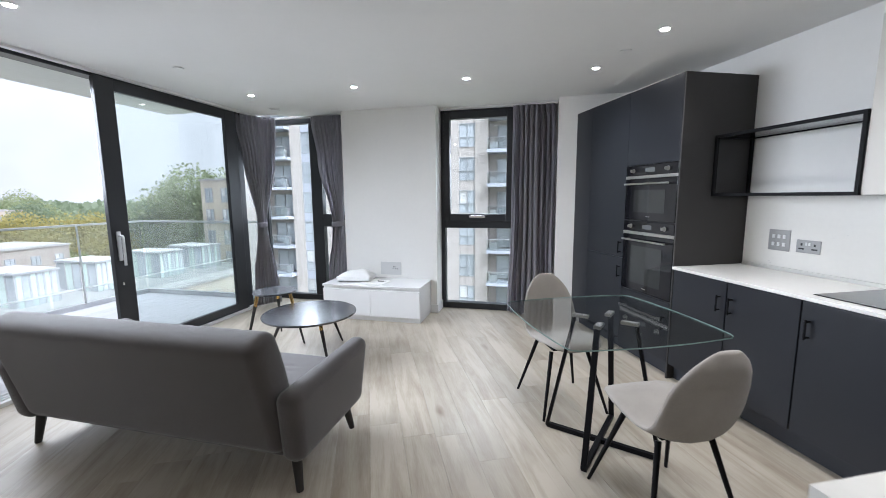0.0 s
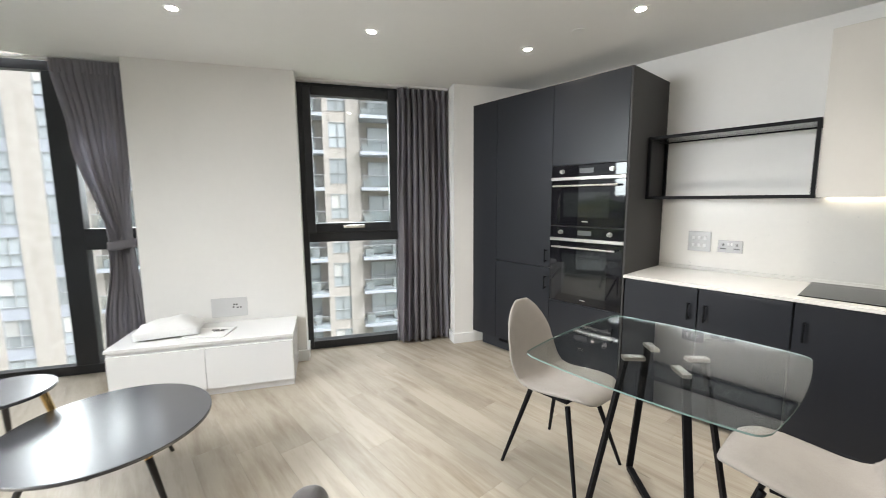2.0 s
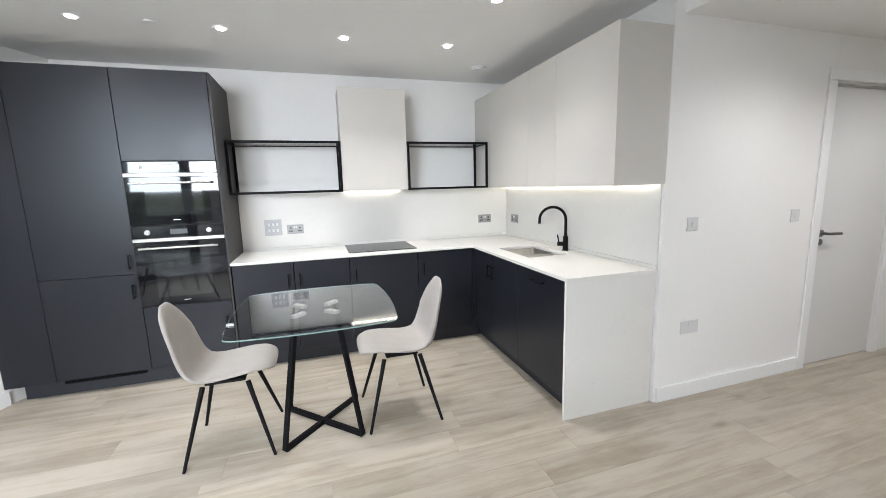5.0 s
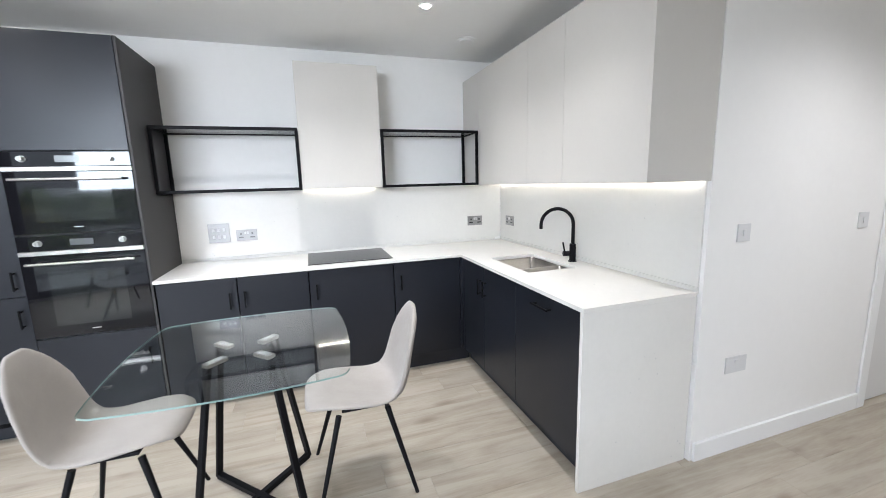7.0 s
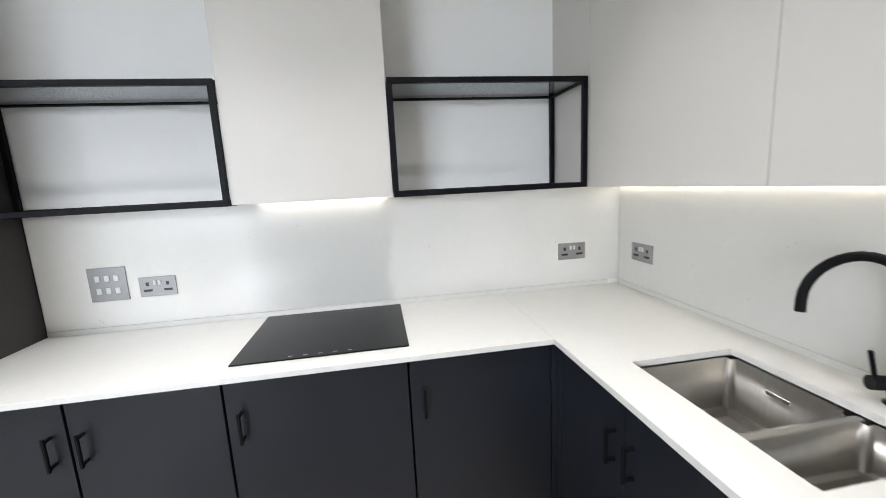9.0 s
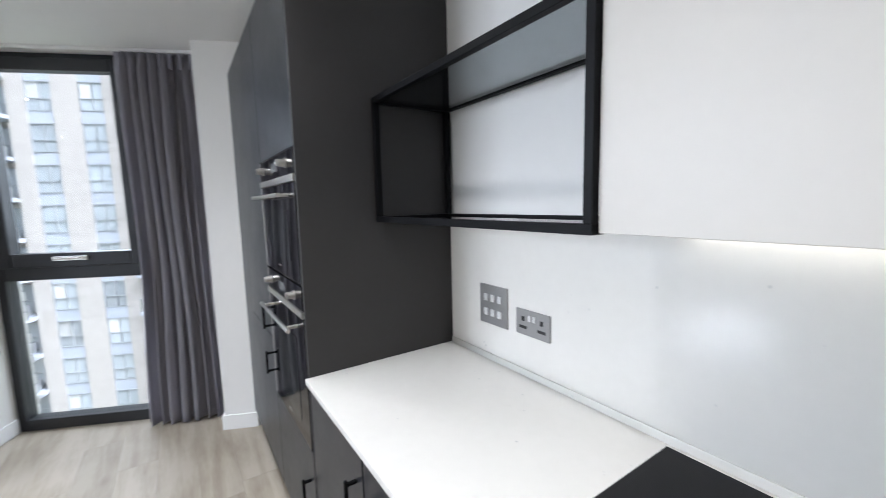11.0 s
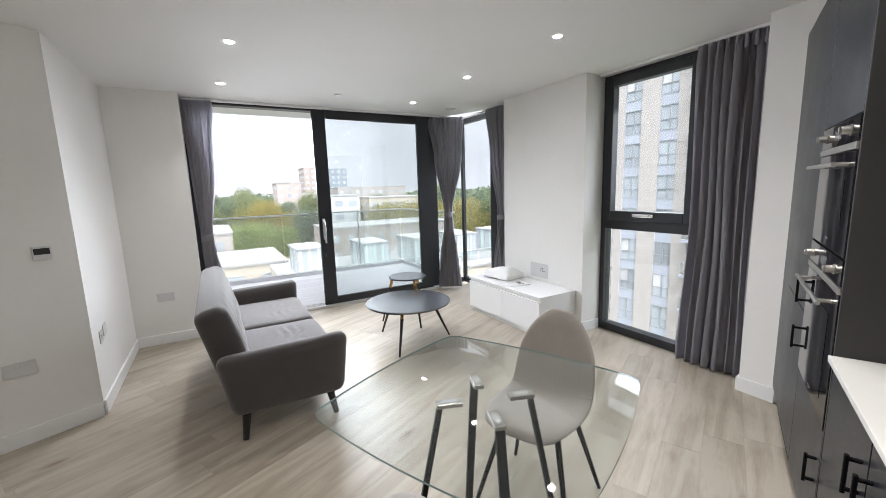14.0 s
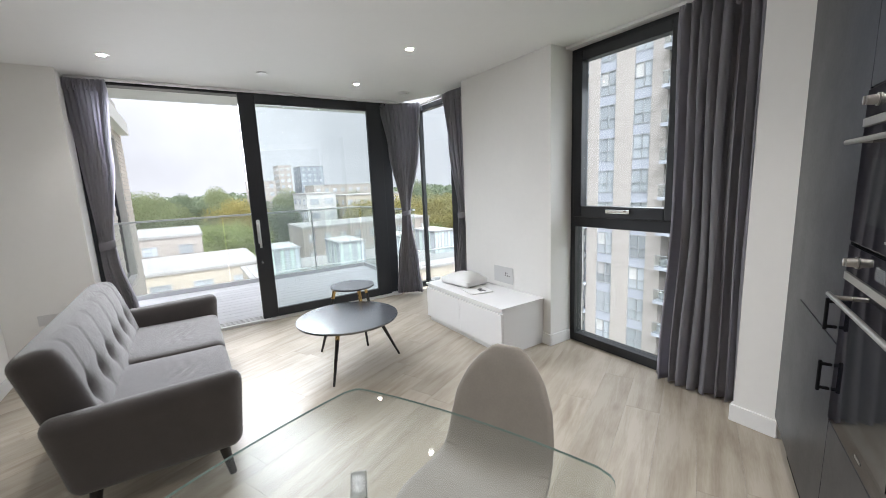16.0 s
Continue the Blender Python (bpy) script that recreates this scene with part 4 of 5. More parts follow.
plate(FM @ pose(-3.1999, 1.125, 0.475, 0, 0, 90), 0.146, 0.086, "white plastic double socket on the sofa wall", "wall socket", WP, [(-0.05, 0.02, 0.012, 0.018), (0.05, 0.02, 0.012, 0.018)])
plate(FM @ pose(-1.665, 4.6999, 0.535), 0.27, 0.16, "white media plate with small black sockets above bench", "media plate", WP,
      marks=[(0.035, 0.022, 0.012, 0.012), (0.055, 0.022, 0.012, 0.012), (0.03, 0.0, 0.010, 0.012), (0.062, -0.004, 0.016, 0.010), (0.085, -0.004, 0.01, 0.012)])

# hall door
door = tagged(thing("door_2", pose(0.935, -1.485, 0), "plain white hall door with dark steel lever handle, closed", "door"), kind="structure")
part("leaf", box(0.0, 0.04, -0.80, -0.003, 0.008, 2.06, 0.002), shader("pale_grey_door_paint", (0.66, 0.655, 0.64), 0.42, grain=0.015, scale=3), door, "pale grey painted leaf")
b = box(-0.03, -0.016, 0.0, 0.075, 0, 2.065, 0.003)
box(-0.03, -0.016, -0.88, -0.805, 0, 2.065, 0.003, bm=b), box(-0.03, -0.016, -0.88, 0.075, 2.066, 2.14, 0.003, bm=b)
part("architrave", b, M_TRIM, door)
part("door_closer", box(-0.014, -0.0005, -0.72, -0.01, 2.032, 2.050, 0.002), M_STEEL, door, "steel closer strip on the door head")
b = tube([(0, -0.055, 1.02), (-0.012, -0.055, 1.02)], 0.026, 20)
tube([(-0.012, -0.055, 1.02), (-0.05, -0.055, 1.02), (-0.055, -0.06, 1.02), (-0.055, -0.19, 1.015)], 0.010, 12, b)
tube([(0, -0.055, 0.955), (-0.010, -0.055, 0.955)], 0.024, 20, b)
part("door_handle", b, shader("dark_brushed_steel", (0.20, 0.195, 0.19), 0.35, 1.0, grain=0.06), door, "dark brushed steel lever handle", True)

# ---------------------------------------------------------------- lamps and ceiling fittings
# hall pair is unseen: nearer inferred from its wall pool, farther added as fill
SPOTS = [(-0.985, 4.58), (0.06, 4.10), (1.06, 3.66), (2.06, 3.21), (2.06, 2.43), (2.05, 1.66), (2.04, 0.905), (1.27, 0.86), (-0.665, 2.31), (-1.72, 2.75), (0.15, -0.75), (0.15, -1.95)]
for i, (x, y) in enumerate(SPOTS):
    c = 2.36 if y < -0.14 else CEIL
    th = thing("downlight", pose(x, y, c), "small round recessed white ceiling downlight, switched on", "downlight", "ceiling downlights")
    rim = disc(0.045, -0.004, -0.0005, 32, bevel=0.001)
    part("rim", rim, M_TRIM, th)
    part("lens", disc(0.025, -0.0062, -0.0042, 24), M_LAMP, th, "glowing lens")
    lamp = new("downlight_lamp", bpy.data.lights.new("downlight_lamp", 'SPOT'))
    lamp.data.energy, lamp.data.color = SPOT * (1.5 if y < -0.14 else 1.5 if x > 1.2 else 0.6 if y > 3 else 1.4), (1.0, 0.965, 0.90)
    lamp.data.spot_size, lamp.data.spot_blend, lamp.data.shadow_soft_size = radians(150 if y < -0.14 else 112), 1.0, 0.03
    lamp.matrix_world = pose(x, y, c - 0.012)
for x, y, lab in ((-1.31, 3.75, "flat white round sprinkler cover on the ceiling"), (2.05, 2.81, "flat white round sprinkler cover on the kitchen ceiling")):
    th = thing("sprinkler_cover", pose(x, y, CEIL), lab, "sprinkler cover")
    part("plate", disc(0.042, -0.010, -0.003, 32, bevel=0.002), M_TRIM, th)
    part("neck", disc(0.030, -0.003, -0.0003, 24), M_TRIM, th)
for x, y in ((-0.89, 5.22), (2.51, 0.455)):
    th = thing("ceiling_vent", pose(x, y, CEIL), "round white plastic ceiling air valve", "ceiling vent", "ceiling vents")
    part("ring", disc(0.075, -0.008, -0.0004, 40, bevel=0.003), M_TRIM, th)
    part("cone", disc(0.052, -0.020, -0.0085, 32, bevel=0.004), M_TRIM, th)

# ---------------------------------------------------------------- dining set
TC = (1.425, 1.975)
table = thing("dining_table", pose(TC[0], TC[1], 0), "square clear glass dining table on crossed black steel legs", "dining table")


def barrel(hx, hy, bow, r, n=10):
    """A square outline with bowed sides and rounded corners."""
    cs = [(-hx, -hy), (hx, -hy), (hx, hy), (-hx, hy)]
    out = []
    for i in range(4):
        p, q = Vector(cs[i]), Vector(cs[(i + 1) % 4])
        d = (q - p).normalized()
        nrm = Vector((d.y, -d.x))
        for k in range(n + 1):
            s = 0.05 + 0.90 * k / n
            out.append(tuple(p.lerp(q, s) + nrm * bow * (1 - (2 * s - 1) ** 2)))
        e, f = Vector(out[-1]), cs[(i + 1) % 4]
        nx = Vector(cs[(i + 2) % 4])
        g = Vector(f).lerp(nx, 0.05)
        for s in (0.25, 0.5, 0.75):
            out.append(tuple((1 - s) ** 2 * e + 2 * s * (1 - s) * Vector(f) + s * s * g))
    return out


b = prism(barrel(0.425, 0.412, 0.032, 0.04), 0.744, 0.7505)
for f in b.faces:
    f.material_index = 0 if abs(f.normal.z) > 0.5 else 1
gt = part("tabletop", b, [M_TABLEGLASS, M_GLASSEDGE], table, "clear glass top with green edge")
gt.visible_shadow = False
for sx, sy in ((-1, -1), (1, -1), (1, 1), (-1, 1)):
    foot, top = Vector((sx * 0.22, sy * 0.212, 0.012)), Vector((sx * 0.115, sy * 0.115, 0.728))
    lg = part("leg", bar(foot, top, 0.030, 0.018), M_BLACK, table)
    ang = math.degrees(math.atan2(sy, sx))
    capm = pose(sx * 0.092, sy * 0.092, 0, 0, 0, ang)
    cp = box(-0.045, 0.045, -0.019, 0.019, 0.7265, 0.743, 0.002, 1, None, capm)
    cap = part("cap", cp, M_STEEL, lg, "steel cap with a sunburst cut")
    ray_bm = bmesh.new()
    for k in range(8):
        a = math.pi * k / 8
        bar(Vector((-0.03 * math.cos(a), -0.016 * math.sin(a), 0.7433)), Vector((0.03 * math.cos(a), 0.016 * math.sin(a), 0.7433)), 0.0028, 0.0008, ray_bm, 0)
    bmesh.ops.transform(ray_bm, matrix=capm, verts=ray_bm.verts)
    part("sunburst", ray_bm, M_GLOSSWHITE, lg)
part("crossbar", bar((-0.22, -0.212, 0.015), (0.22, 0.212, 0.015), 0.028, 0.028), M_BLACK, table)
part("crossbar", bar((-0.22, 0.212, 0.0155), (0.22, -0.212, 0.0155), 0.0278, 0.0275), M_BLACK, table)


def dining_chair(m):
    """Padded shell chair facing +y, four splayed black legs."""
    th = thing("dining_chair", m, "pale grey upholstered shell dining chair with black legs", "dining chair", "chairs at the dining table")
    prof = [(0.232, 0.448), (0.224, 0.466), (0.17, 0.476), (0.10, 0.468), (0.02, 0.455), (-0.06, 0.440), (-0.130, 0.432), (-0.182, 0.446), (-0.216, 0.495), (-0.235, 0.575), (-0.250, 0.665), (-0.268, 0.745), (-0.282, 0.808), (-0.288, 0.850)]
    wid = [0.085, 0.148, 0.186, 0.203, 0.208, 0.206, 0.202, 0.200, 0.200, 0.197, 0.184, 0.150, 0.102, 0.046]
    dish = [0.0, 0.004, 0.010, 0.016, 0.020, 0.028, 0.045, 0.058, 0.052, 0.040, 0.030, 0.018, 0.008, 0.0]
    pts = [Vector((0, y, z)) for y, z in prof]
    b = bmesh.new()
    n = 22
    rings = []
    fine = []
    for i in range(len(pts) - 1):
        for k in range(3):
            s = k / 3
            p0, p1, p2, p3 = pts[max(i - 1, 0)], pts[i], pts[i + 1], pts[min(i + 2, len(pts) - 1)]
            q = 0.5 * ((2 * p1) + (p2 - p0) * s + (2 * p0 - 5 * p1 + 4 * p2 - p3) * s * s + (3 * p1 - p0 - 3 * p2 + p3) * s ** 3)
            fine.append((q, wid[i] + (wid[i + 1] - wid[i]) * s, dish[i] + (dish[i + 1] - dish[i]) * s))
    fine.append((pts[-1], wid[-1], dish[-1]))
    for i, (p, w, dd) in enumerate(fine):
        d = (fine[min(i + 1, len(fine) - 1)][0] - fine[max(i - 1, 0)][0]).normalized()
        nr = Vector((0, d.z, -d.y))
        if nr.dot(Vector((0, 0.5, 0.5))) < 0:
            nr = -nr
        t = 0.020 * min(1.0, 0.45 + 0.55 * min(i, len(fine) - 1 - i) / 4)
        ring = []
        for k in range(n):
            a = 2 * math.pi * k / n
            c, s = math.cos(a), math.sin(a)
            x = w * (abs(c) ** 0.8) * (1 if c >= 0 else -1)
            h = t * (abs(s) ** 0.8) * (1 if s >= 0 else -1)
            ring.append(b.verts.new(p + Vector((x, 0, 0)) + nr * (h + dd * (x / max(w, 0.01)) ** 2)))
        rings.append(ring)
    for r0, r1 in zip(rings, rings[1:]):
        for k in range(n):
            b.faces.new((r0[k], r0[(k + 1) % n], r1[(k + 1) % n], r1[k]))
    b.faces.new(rings[0][::-1]), b.faces.new(rings[-1])
    bmesh.ops.recalc_face_normals(b, faces=b.faces)
    part("shell", b, M_CHAIR, th, "pale grey woven seat shell", True, 0)
    mount = box(-0.105, 0.105, -0.115, 0.085, 0.402, 0.416, 0.003)
    part("underframe", mount, M_BLACK, th)
    for sx, sy, fy in ((-1, 1, 0.215), (1, 1, 0.215), (-1, -1, -0.225), (1, -1, -0.225)):
        part("leg", tube([(sx * 0.125, sy * 0.11 - 0.01, 0.408), (sx * 0.222, fy, 0.0)], 0.0135, 12, r1=0.0085), M_BLACK, th, "", True)
    return th


ch = dining_chair(pose(1.428, 1.502, 0, 0, 0, 0))
copy_thing(ch, pose(1.428, 2.452, 0, 0, 0, 180))

# ---------------------------------------------------------------- sofa
sofa = thing("sofa", FM @ pose(-1.855, 1.90, 0), "grey fabric two-seat sofa with button back and dark legs", "sofa")
# local frame: x along the sofa, y to its front
BW = 1.66


def seat_warp(q, cx):
    z = q.z
    if q.z > 0:
        z -= 0.018 * (abs(q.x / 0.41) ** 4) + 0.012 * math.exp(-((q.y - 0.05) / 0.16) ** 2) * math.exp(-(q.x / 0.25) ** 2)
        z -= 0.0065 * math.sin(q.y * 92 + 22 * q.x + 2.5 * math.sin(q.x * 17)) * math.exp(-((q.x + 0.06 * cx) / 0.17) ** 2) * math.exp(-((q.y - 0.05) / 0.085) ** 2)
    return Vector((q.x, q.y, z))


for cx in (-1, 1):
    b = softbox(0.825, 0.60, 0.17, 0.05, (26, 96, 6), lambda q: seat_warp(q, cx))
    bmesh.ops.translate(b, vec=(cx * 0.4145, 0.085, 0.345), verts=b.verts)
    part("seat_cushion", b, M_SOFA, sofa, "", True, 0)
BT = [(x, 0.02) for x in (-0.66, -0.40, -0.14, 0.14, 0.40, 0.66)]


def back_warp(q):
    # before tilting: x along, y thickness (front +), z height
    y = q.y
    if y > 0:
        for bx, bz in BT:
            d2 = ((q.x - bx) ** 2 + (q.z - bz) ** 2)
            y -= 0.040 * math.exp(-d2 / 0.0020) + 0.012 * math.exp(-d2 / 0.012)
            y -= 0.007 * math.exp(-((q.x - bx) / 0.012) ** 2)
        y += 0.022 * (1 - (q.z / 0.30) ** 2)
    return Vector((q.x, y, q.z))


b = softbox(BW, 0.175, 0.62, 0.058, (96, 6, 30), back_warp)
bmesh.ops.transform(b, matrix=pose(0, -0.288, 0.515, 14, 0, 0), verts=b.verts)
back = part("backrest", b, M_SOFA, sofa, "", True, 0)
for bx, bz in BT:
    bt = bmesh.new()
    bmesh.ops.create_uvsphere(bt, u_segments=12, v_segments=8, radius=0.013)
    bmesh.ops.scale(bt, vec=(1, 0.5, 1), verts=bt.verts)
    bmesh.ops.transform(bt, matrix=pose(0, -0.288, 0.515, 14, 0, 0) @ pose(bx, 0.058, bz), verts=bt.verts)
    part("button", bt, M_SOFA, back, "", True, 0)
for sx in (-1, 1):
    def arm_warp(q):
        k = (q.z + 0.195) / 0.39
        front = max(0.0, (q.y + 0.36) / 0.72)
        hind = max(0.0, -q.y / 0.37)
        return Vector((q.x + sx * 0.035 * k * (0.6 + 0.5 * front), q.y + 0.035 * k + hind * (0.075 - 0.10 * k), q.z + 0.022 * (front - 0.5) * k - 0.012 * (1 - k) * front))
    b = softbox(0.125, 0.74, 0.39, 0.058, (8, 26, 16), arm_warp)
    bmesh.ops.translate(b, vec=(sx * 0.868, 0.0, 0.365), verts=b.verts)
    part("armrest", b, M_SOFA, sofa, "", True, 0)
part("base", box(-0.83, 0.83, -0.27, 0.35, 0.185, 0.30, 0.02, 3), M_SOFA, sofa)
for sx in (-1, 1):
    for y in (-0.225, 0.285):
        part("leg", tube([(sx * 0.845, y * 0.97, 0.188), (sx * 0.872, y * 1.08, 0.0)], 0.027, 14, r1=0.017), M_DARKWOOD, sofa, "dark tapered wooden leg", True)


# ---------------------------------------------------------------- round tables
def round_table(x, y, h, r, angles, reach, label):
    th = thing("coffee_table", pose(x, y, 0), label, "coffee table", "round nesting tables")
    top = part("tabletop", disc(r, h - 0.016, h, 72, bevel=0.003), M_TABLE, th, "", True, 30)
    for a in angles:
        c, s = math.cos(radians(a)), math.sin(radians(a))
        p, q = Vector((reach * 0.56 * c, reach * 0.56 * s, h - 0.017)), Vector((reach * c, reach * s, 0))
        k = p.lerp(q, 0.22)
        lg = part("leg", tube([k, q], 0.0155, 14, r1=0.0085), M_DARKWOOD, th, "black tapered leg", True)
        part("collar", tube([p, k], 0.0175, 16, r1=0.0158), M_BRASS, lg, "brass collar", True)
    return th


round_table(-0.385, 3.655, 0.405, 0.405, (-63, 52, 176), 0.405, "round grey coffee table with brass-collared black legs")
round_table(-0.772, 4.10, 0.518, 0.205, (215, 335, 95), 0.30, "small round grey side table with brass-collared legs")

# ---------------------------------------------------------------- white bench and what lies on it
bench = thing("tv_bench", FM @ pose(-2.34, 4.205, 0), "low white gloss bench cabinet with two flap doors", "bench cabinet")
part("body", box(0.006, 1.194, 0.022, 0.482, 0.055, 0.392, 0.001), M_GLOSSWHITE, bench)
part("top", box(0, 1.2, 0, 0.488, 0.393, 0.416, 0.002), M_GLOSSWHITE, bench)
part("door", box(0.008, 0.5985, 0.002, 0.0215, 0.058, 0.366, 0.0015), M_GLOSSWHITE, bench)
part("door", box(0.6015, 1.192, 0.002, 0.0215, 0.058, 0.366, 0.0015), M_GLOSSWHITE, bench)
part("plinth", box(0.012, 1.188, 0.035, 0.478, 0, 0.0545), M_GLOSSWHITE, bench)


def pillow_warp(q):
    fx, fy = abs(q.x) / 0.20, abs(q.y) / 0.14
    f = max(0.06, (1 - min(1, fx) ** 3) * (1 - min(1, fy) ** 3))
    return Vector((q.x * (1 + 0.05 * fy), q.y * (1 + 0.05 * fx), q.z * f + 0.012 * math.sin(14 * q.x + 9 * q.y) * f * (1 if q.z > 0 else 0) + 0.006 * math.sin(31 * q.x - 22 * q.y) * f * (1 if q.z > 0 else 0)))


b = softbox(0.40, 0.28, 0.12, 0.03, (26, 20, 6), pillow_warp)
low = min(v.co.z for v in b.verts)
for v in b.verts:
    v.co.z = max(v.co.z - low, 0.0) if v.co.z > 0 else max(0.0, (v.co.z - low) * 0.25)
pl = thing("pillow", FM @ pose(-2.03, 4.48, 0.417, 0, 0, 8), "white cotton pillow lying on the bench", "pillow")
part("cushion", b, M_LINEN, pl, "", True, 0)
bk = thing("booklet", FM @ pose(-1.75, 4.41, 0.417, 0, 0, -12), "white printed booklet lying on the bench", "booklet")
part("paper", box(-0.15, 0.15, -0.115, 0.115, 0, 0.006, 0.001), M_PAPER, bk)
pr = bmesh.new()
for x0, x1, y0, y1 in ((0.0, 0.09, 0.03, 0.045), (0.02, 0.10, 0.01, 0.025), (-0.01, 0.05, 0.05, 0.062), (0.06, 0.11, 0.048, 0.06), (-0.10, -0.06, -0.02, -0.014)):
    box(x0, x1, y0, y1, 0.0061, 0.0066, bm=pr)
part("print", pr, M_INK, bk, "black printed picture")


# ---------------------------------------------------------------- balcony
# decking base colour brightened to include the haze seen over it
M_DECK = shader("grey_composite_decking", (0.68, 0.68, 0.70), 0.7, grain=0.06, scale=3, stretch=(8, 0.6, 1), bump=0.2, bump_scale=40, rand=0.06)
M_SLAB = shader("pale_render_soffit", (0.62, 0.62, 0.60), 0.8, grain=0.05, scale=2)
M_RAIL = shader("anodised_rail", (0.55, 0.56, 0.57), 0.35, 0.7, grain=0.04)
M_BRICK = shader("pale_buff_brick", (0.58, 0.53, 0.48), 0.85, grain=0.18, scale=6, bump=0.3, bump_scale=60, rand=0.12)
M_GREYBRICK = shader("grey_brick_face", (0.34, 0.33, 0.32), 0.85, grain=0.2, scale=5, bump=0.3, bump_scale=60, rand=0.15)
M_MORTAR = shader("mortar", (0.45, 0.44, 0.42), 0.9, grain=0.1, bump=0.2)

deck = structure("balcony_floor", fbox(-5.8, -3.63, 0.9, 4.9, -0.30, -0.030), M_SLAB, "grey boarded balcony floor outside the sliding door", "balcony floor")
u = -5.79
while u < -3.66:
    b = box(0, 0.138, 0, 3.98, 0, 0.024, 0.003, 1)
    ob = part("deck_board", b, M_DECK, deck)
    ob.matrix_world = FM @ pose(u, 0.91, -0.029)
    u += 0.144
structure("balcony_soffit", fbox(-5.10, -3.63, -0.5, 4.9, 2.62, 2.92), M_SLAB, "pale underside of the balcony above", "balcony slab")
for v in (2.0, 3.6):
    th = thing("soffit_light", FM @ pose(-4.4, v, 2.62), "small round downlight under the balcony above", "downlight", "balcony soffit lights")
    part("rim", disc(0.05, -0.006, -0.0005, 24, bevel=0.001), M_RAIL, th)
bal = thing("balustrade", FM, "frameless glass balcony balustrade with slim metal handrail", "balustrade")
vv = [1.26, 2.62, 3.95, 4.82]
for a, c in zip(vv, vv[1:]):
    pane("glass_panel", box(-5.712, -5.70, a + 0.01, c - 0.01, 0.03, 1.08), bal, M_RAILGLASS)
for a, c in ((-5.69, -4.7), (-4.68, -3.68)):
    pane("glass_panel", box(a, c, 4.84, 4.852, 0.03, 1.08), bal, M_RAILGLASS)
part("handrail", box(-5.725, -5.687, 1.26, 4.865, 1.08, 1.105, 0.004), M_RAIL, bal)
part("handrail", box(-5.686, -3.68, 4.828, 4.865, 1.08, 1.105, 0.004), M_RAIL, bal)
part("shoe_rail", box(-5.735, -5.68, 1.26, 4.87, -0.004, 0.06, 0.003), M_RAIL, bal)
part("shoe_rail", box(-5.679, -3.68, 4.82, 4.87, -0.004, 0.06, 0.003), M_RAIL, bal)
for v in (3.95,):
    part("post", box(-5.69, -5.672, v - 0.009, v + 0.009, 0.06, 1.08, 0.002), M_RAIL, bal)

# brick screen wall at the balcony's end and the brick reveal beside the tall window
BL, BH = 0.215, 0.065
screen = structure("wall_balcony_screen", fbox(-4.99, -3.63, 1.0, 1.228, -0.004, 2.615), M_MORTAR, "grey brick screen wall at the end of the balcony", "wall")
bmesh_brick = box(0, BL, 0, 0.10, 0, BH, 0.004, 1)
brick_ob = part("brick", bmesh_brick, M_GREYBRICK, screen)
brick_me = brick_ob.data
first = True
rows_n = 34
for r in range(rows_n):
    for c in range(6):
        if first:
            ob, first = brick_ob, False
        else:
            ob = new("brick", brick_me)
            ob.parent = screen
        ob.matrix_world = FM @ pose(-5.0 + c * 0.225 + (0.11 if r % 2 else 0.0), 1.14, 0.004 + r * 0.0765)
# the brick wing of the same building beyond the balcony, with a tall dark window
WING = FM @ pose(0, 1.2, 0)
wing = tagged(thing("wall_wing", WING, "pale brick facade of the building's wing beyond the balcony", "wall"), kind="structure")
for u0, u1, z0, z1 in ((-9.9, -8.75, -3.0, 3.4), (-7.35, -6.0, -3.0, 3.4), (-8.749, -7.351, 2.55, 3.4), (-8.749, -7.351, -3.0, -0.10)):
    part("brickwork", box(u0, u1, -0.30, -0.012, z0, z1), M_MORTAR, wing)
course_v, course_f = [], []
for row in range(82):
    z = -2.98 + row * 0.0765
    u = -9.895 + (0.1125 if row % 2 else 0.0)
    while u + BL < -6.0:
        if z + BH < -0.10 or z > 2.55 or u + BL < -8.74 + (0.05 if row % 4 < 2 else 0) or u > -7.36:
            n = len(course_v)
            course_v += [(u + a * BL, -0.03 + b * 0.03, z + c * BH) for c in (0, 1) for b in (0, 1) for a in (0, 1)]
            course_f += [tuple(n + i for i in q) for q in ((2, 6, 7, 3), (4, 5, 7, 6), (0, 2, 3, 1), (1, 3, 7, 5), (0, 4, 6, 2))]
        u += 0.225
course_me = bpy.data.meshes.new("brick_courses")
course_me.from_pydata(course_v, [], course_f)
course_me.materials.append(M_BRICK)
courses = new("brick_courses", course_me)
courses.parent = wing
tagged(courses, kind="stuff")
fr = box(-8.74, -8.66, -0.20, -0.12, -0.10, 2.55)
box(-7.44, -7.36, -0.20, -0.12, -0.10, 2.55, bm=fr), box(-8.09, -8.01, -0.20, -0.12, -0.10, 2.55, bm=fr), box(-8.74, -7.36, -0.20, -0.12, 2.47, 2.55, bm=fr), box(-8.74, -7.36, -0.20, -0.12, -0.10, -0.02, bm=fr)
part("window_frame", fr, M_FRAME, wing)
part("window_pane", box(-8.66, -7.44, -0.17, -0.16, -0.02, 2.47), M_OVEN, wing, "dark window pane")
part("slab_edge", box(-9.6, -6.0, 0.003, 0.16, 2.72, 2.98, 0.01), M_SLAB, wing, "pale projecting slab edge")
rev = structure("wall_brick_reveal", fbox(-1.36, -1.157, 5.125, 5.225, -0.3, 2.9), M_MORTAR, "grey brick reveal outside the tall window", "wall")
half_me = None
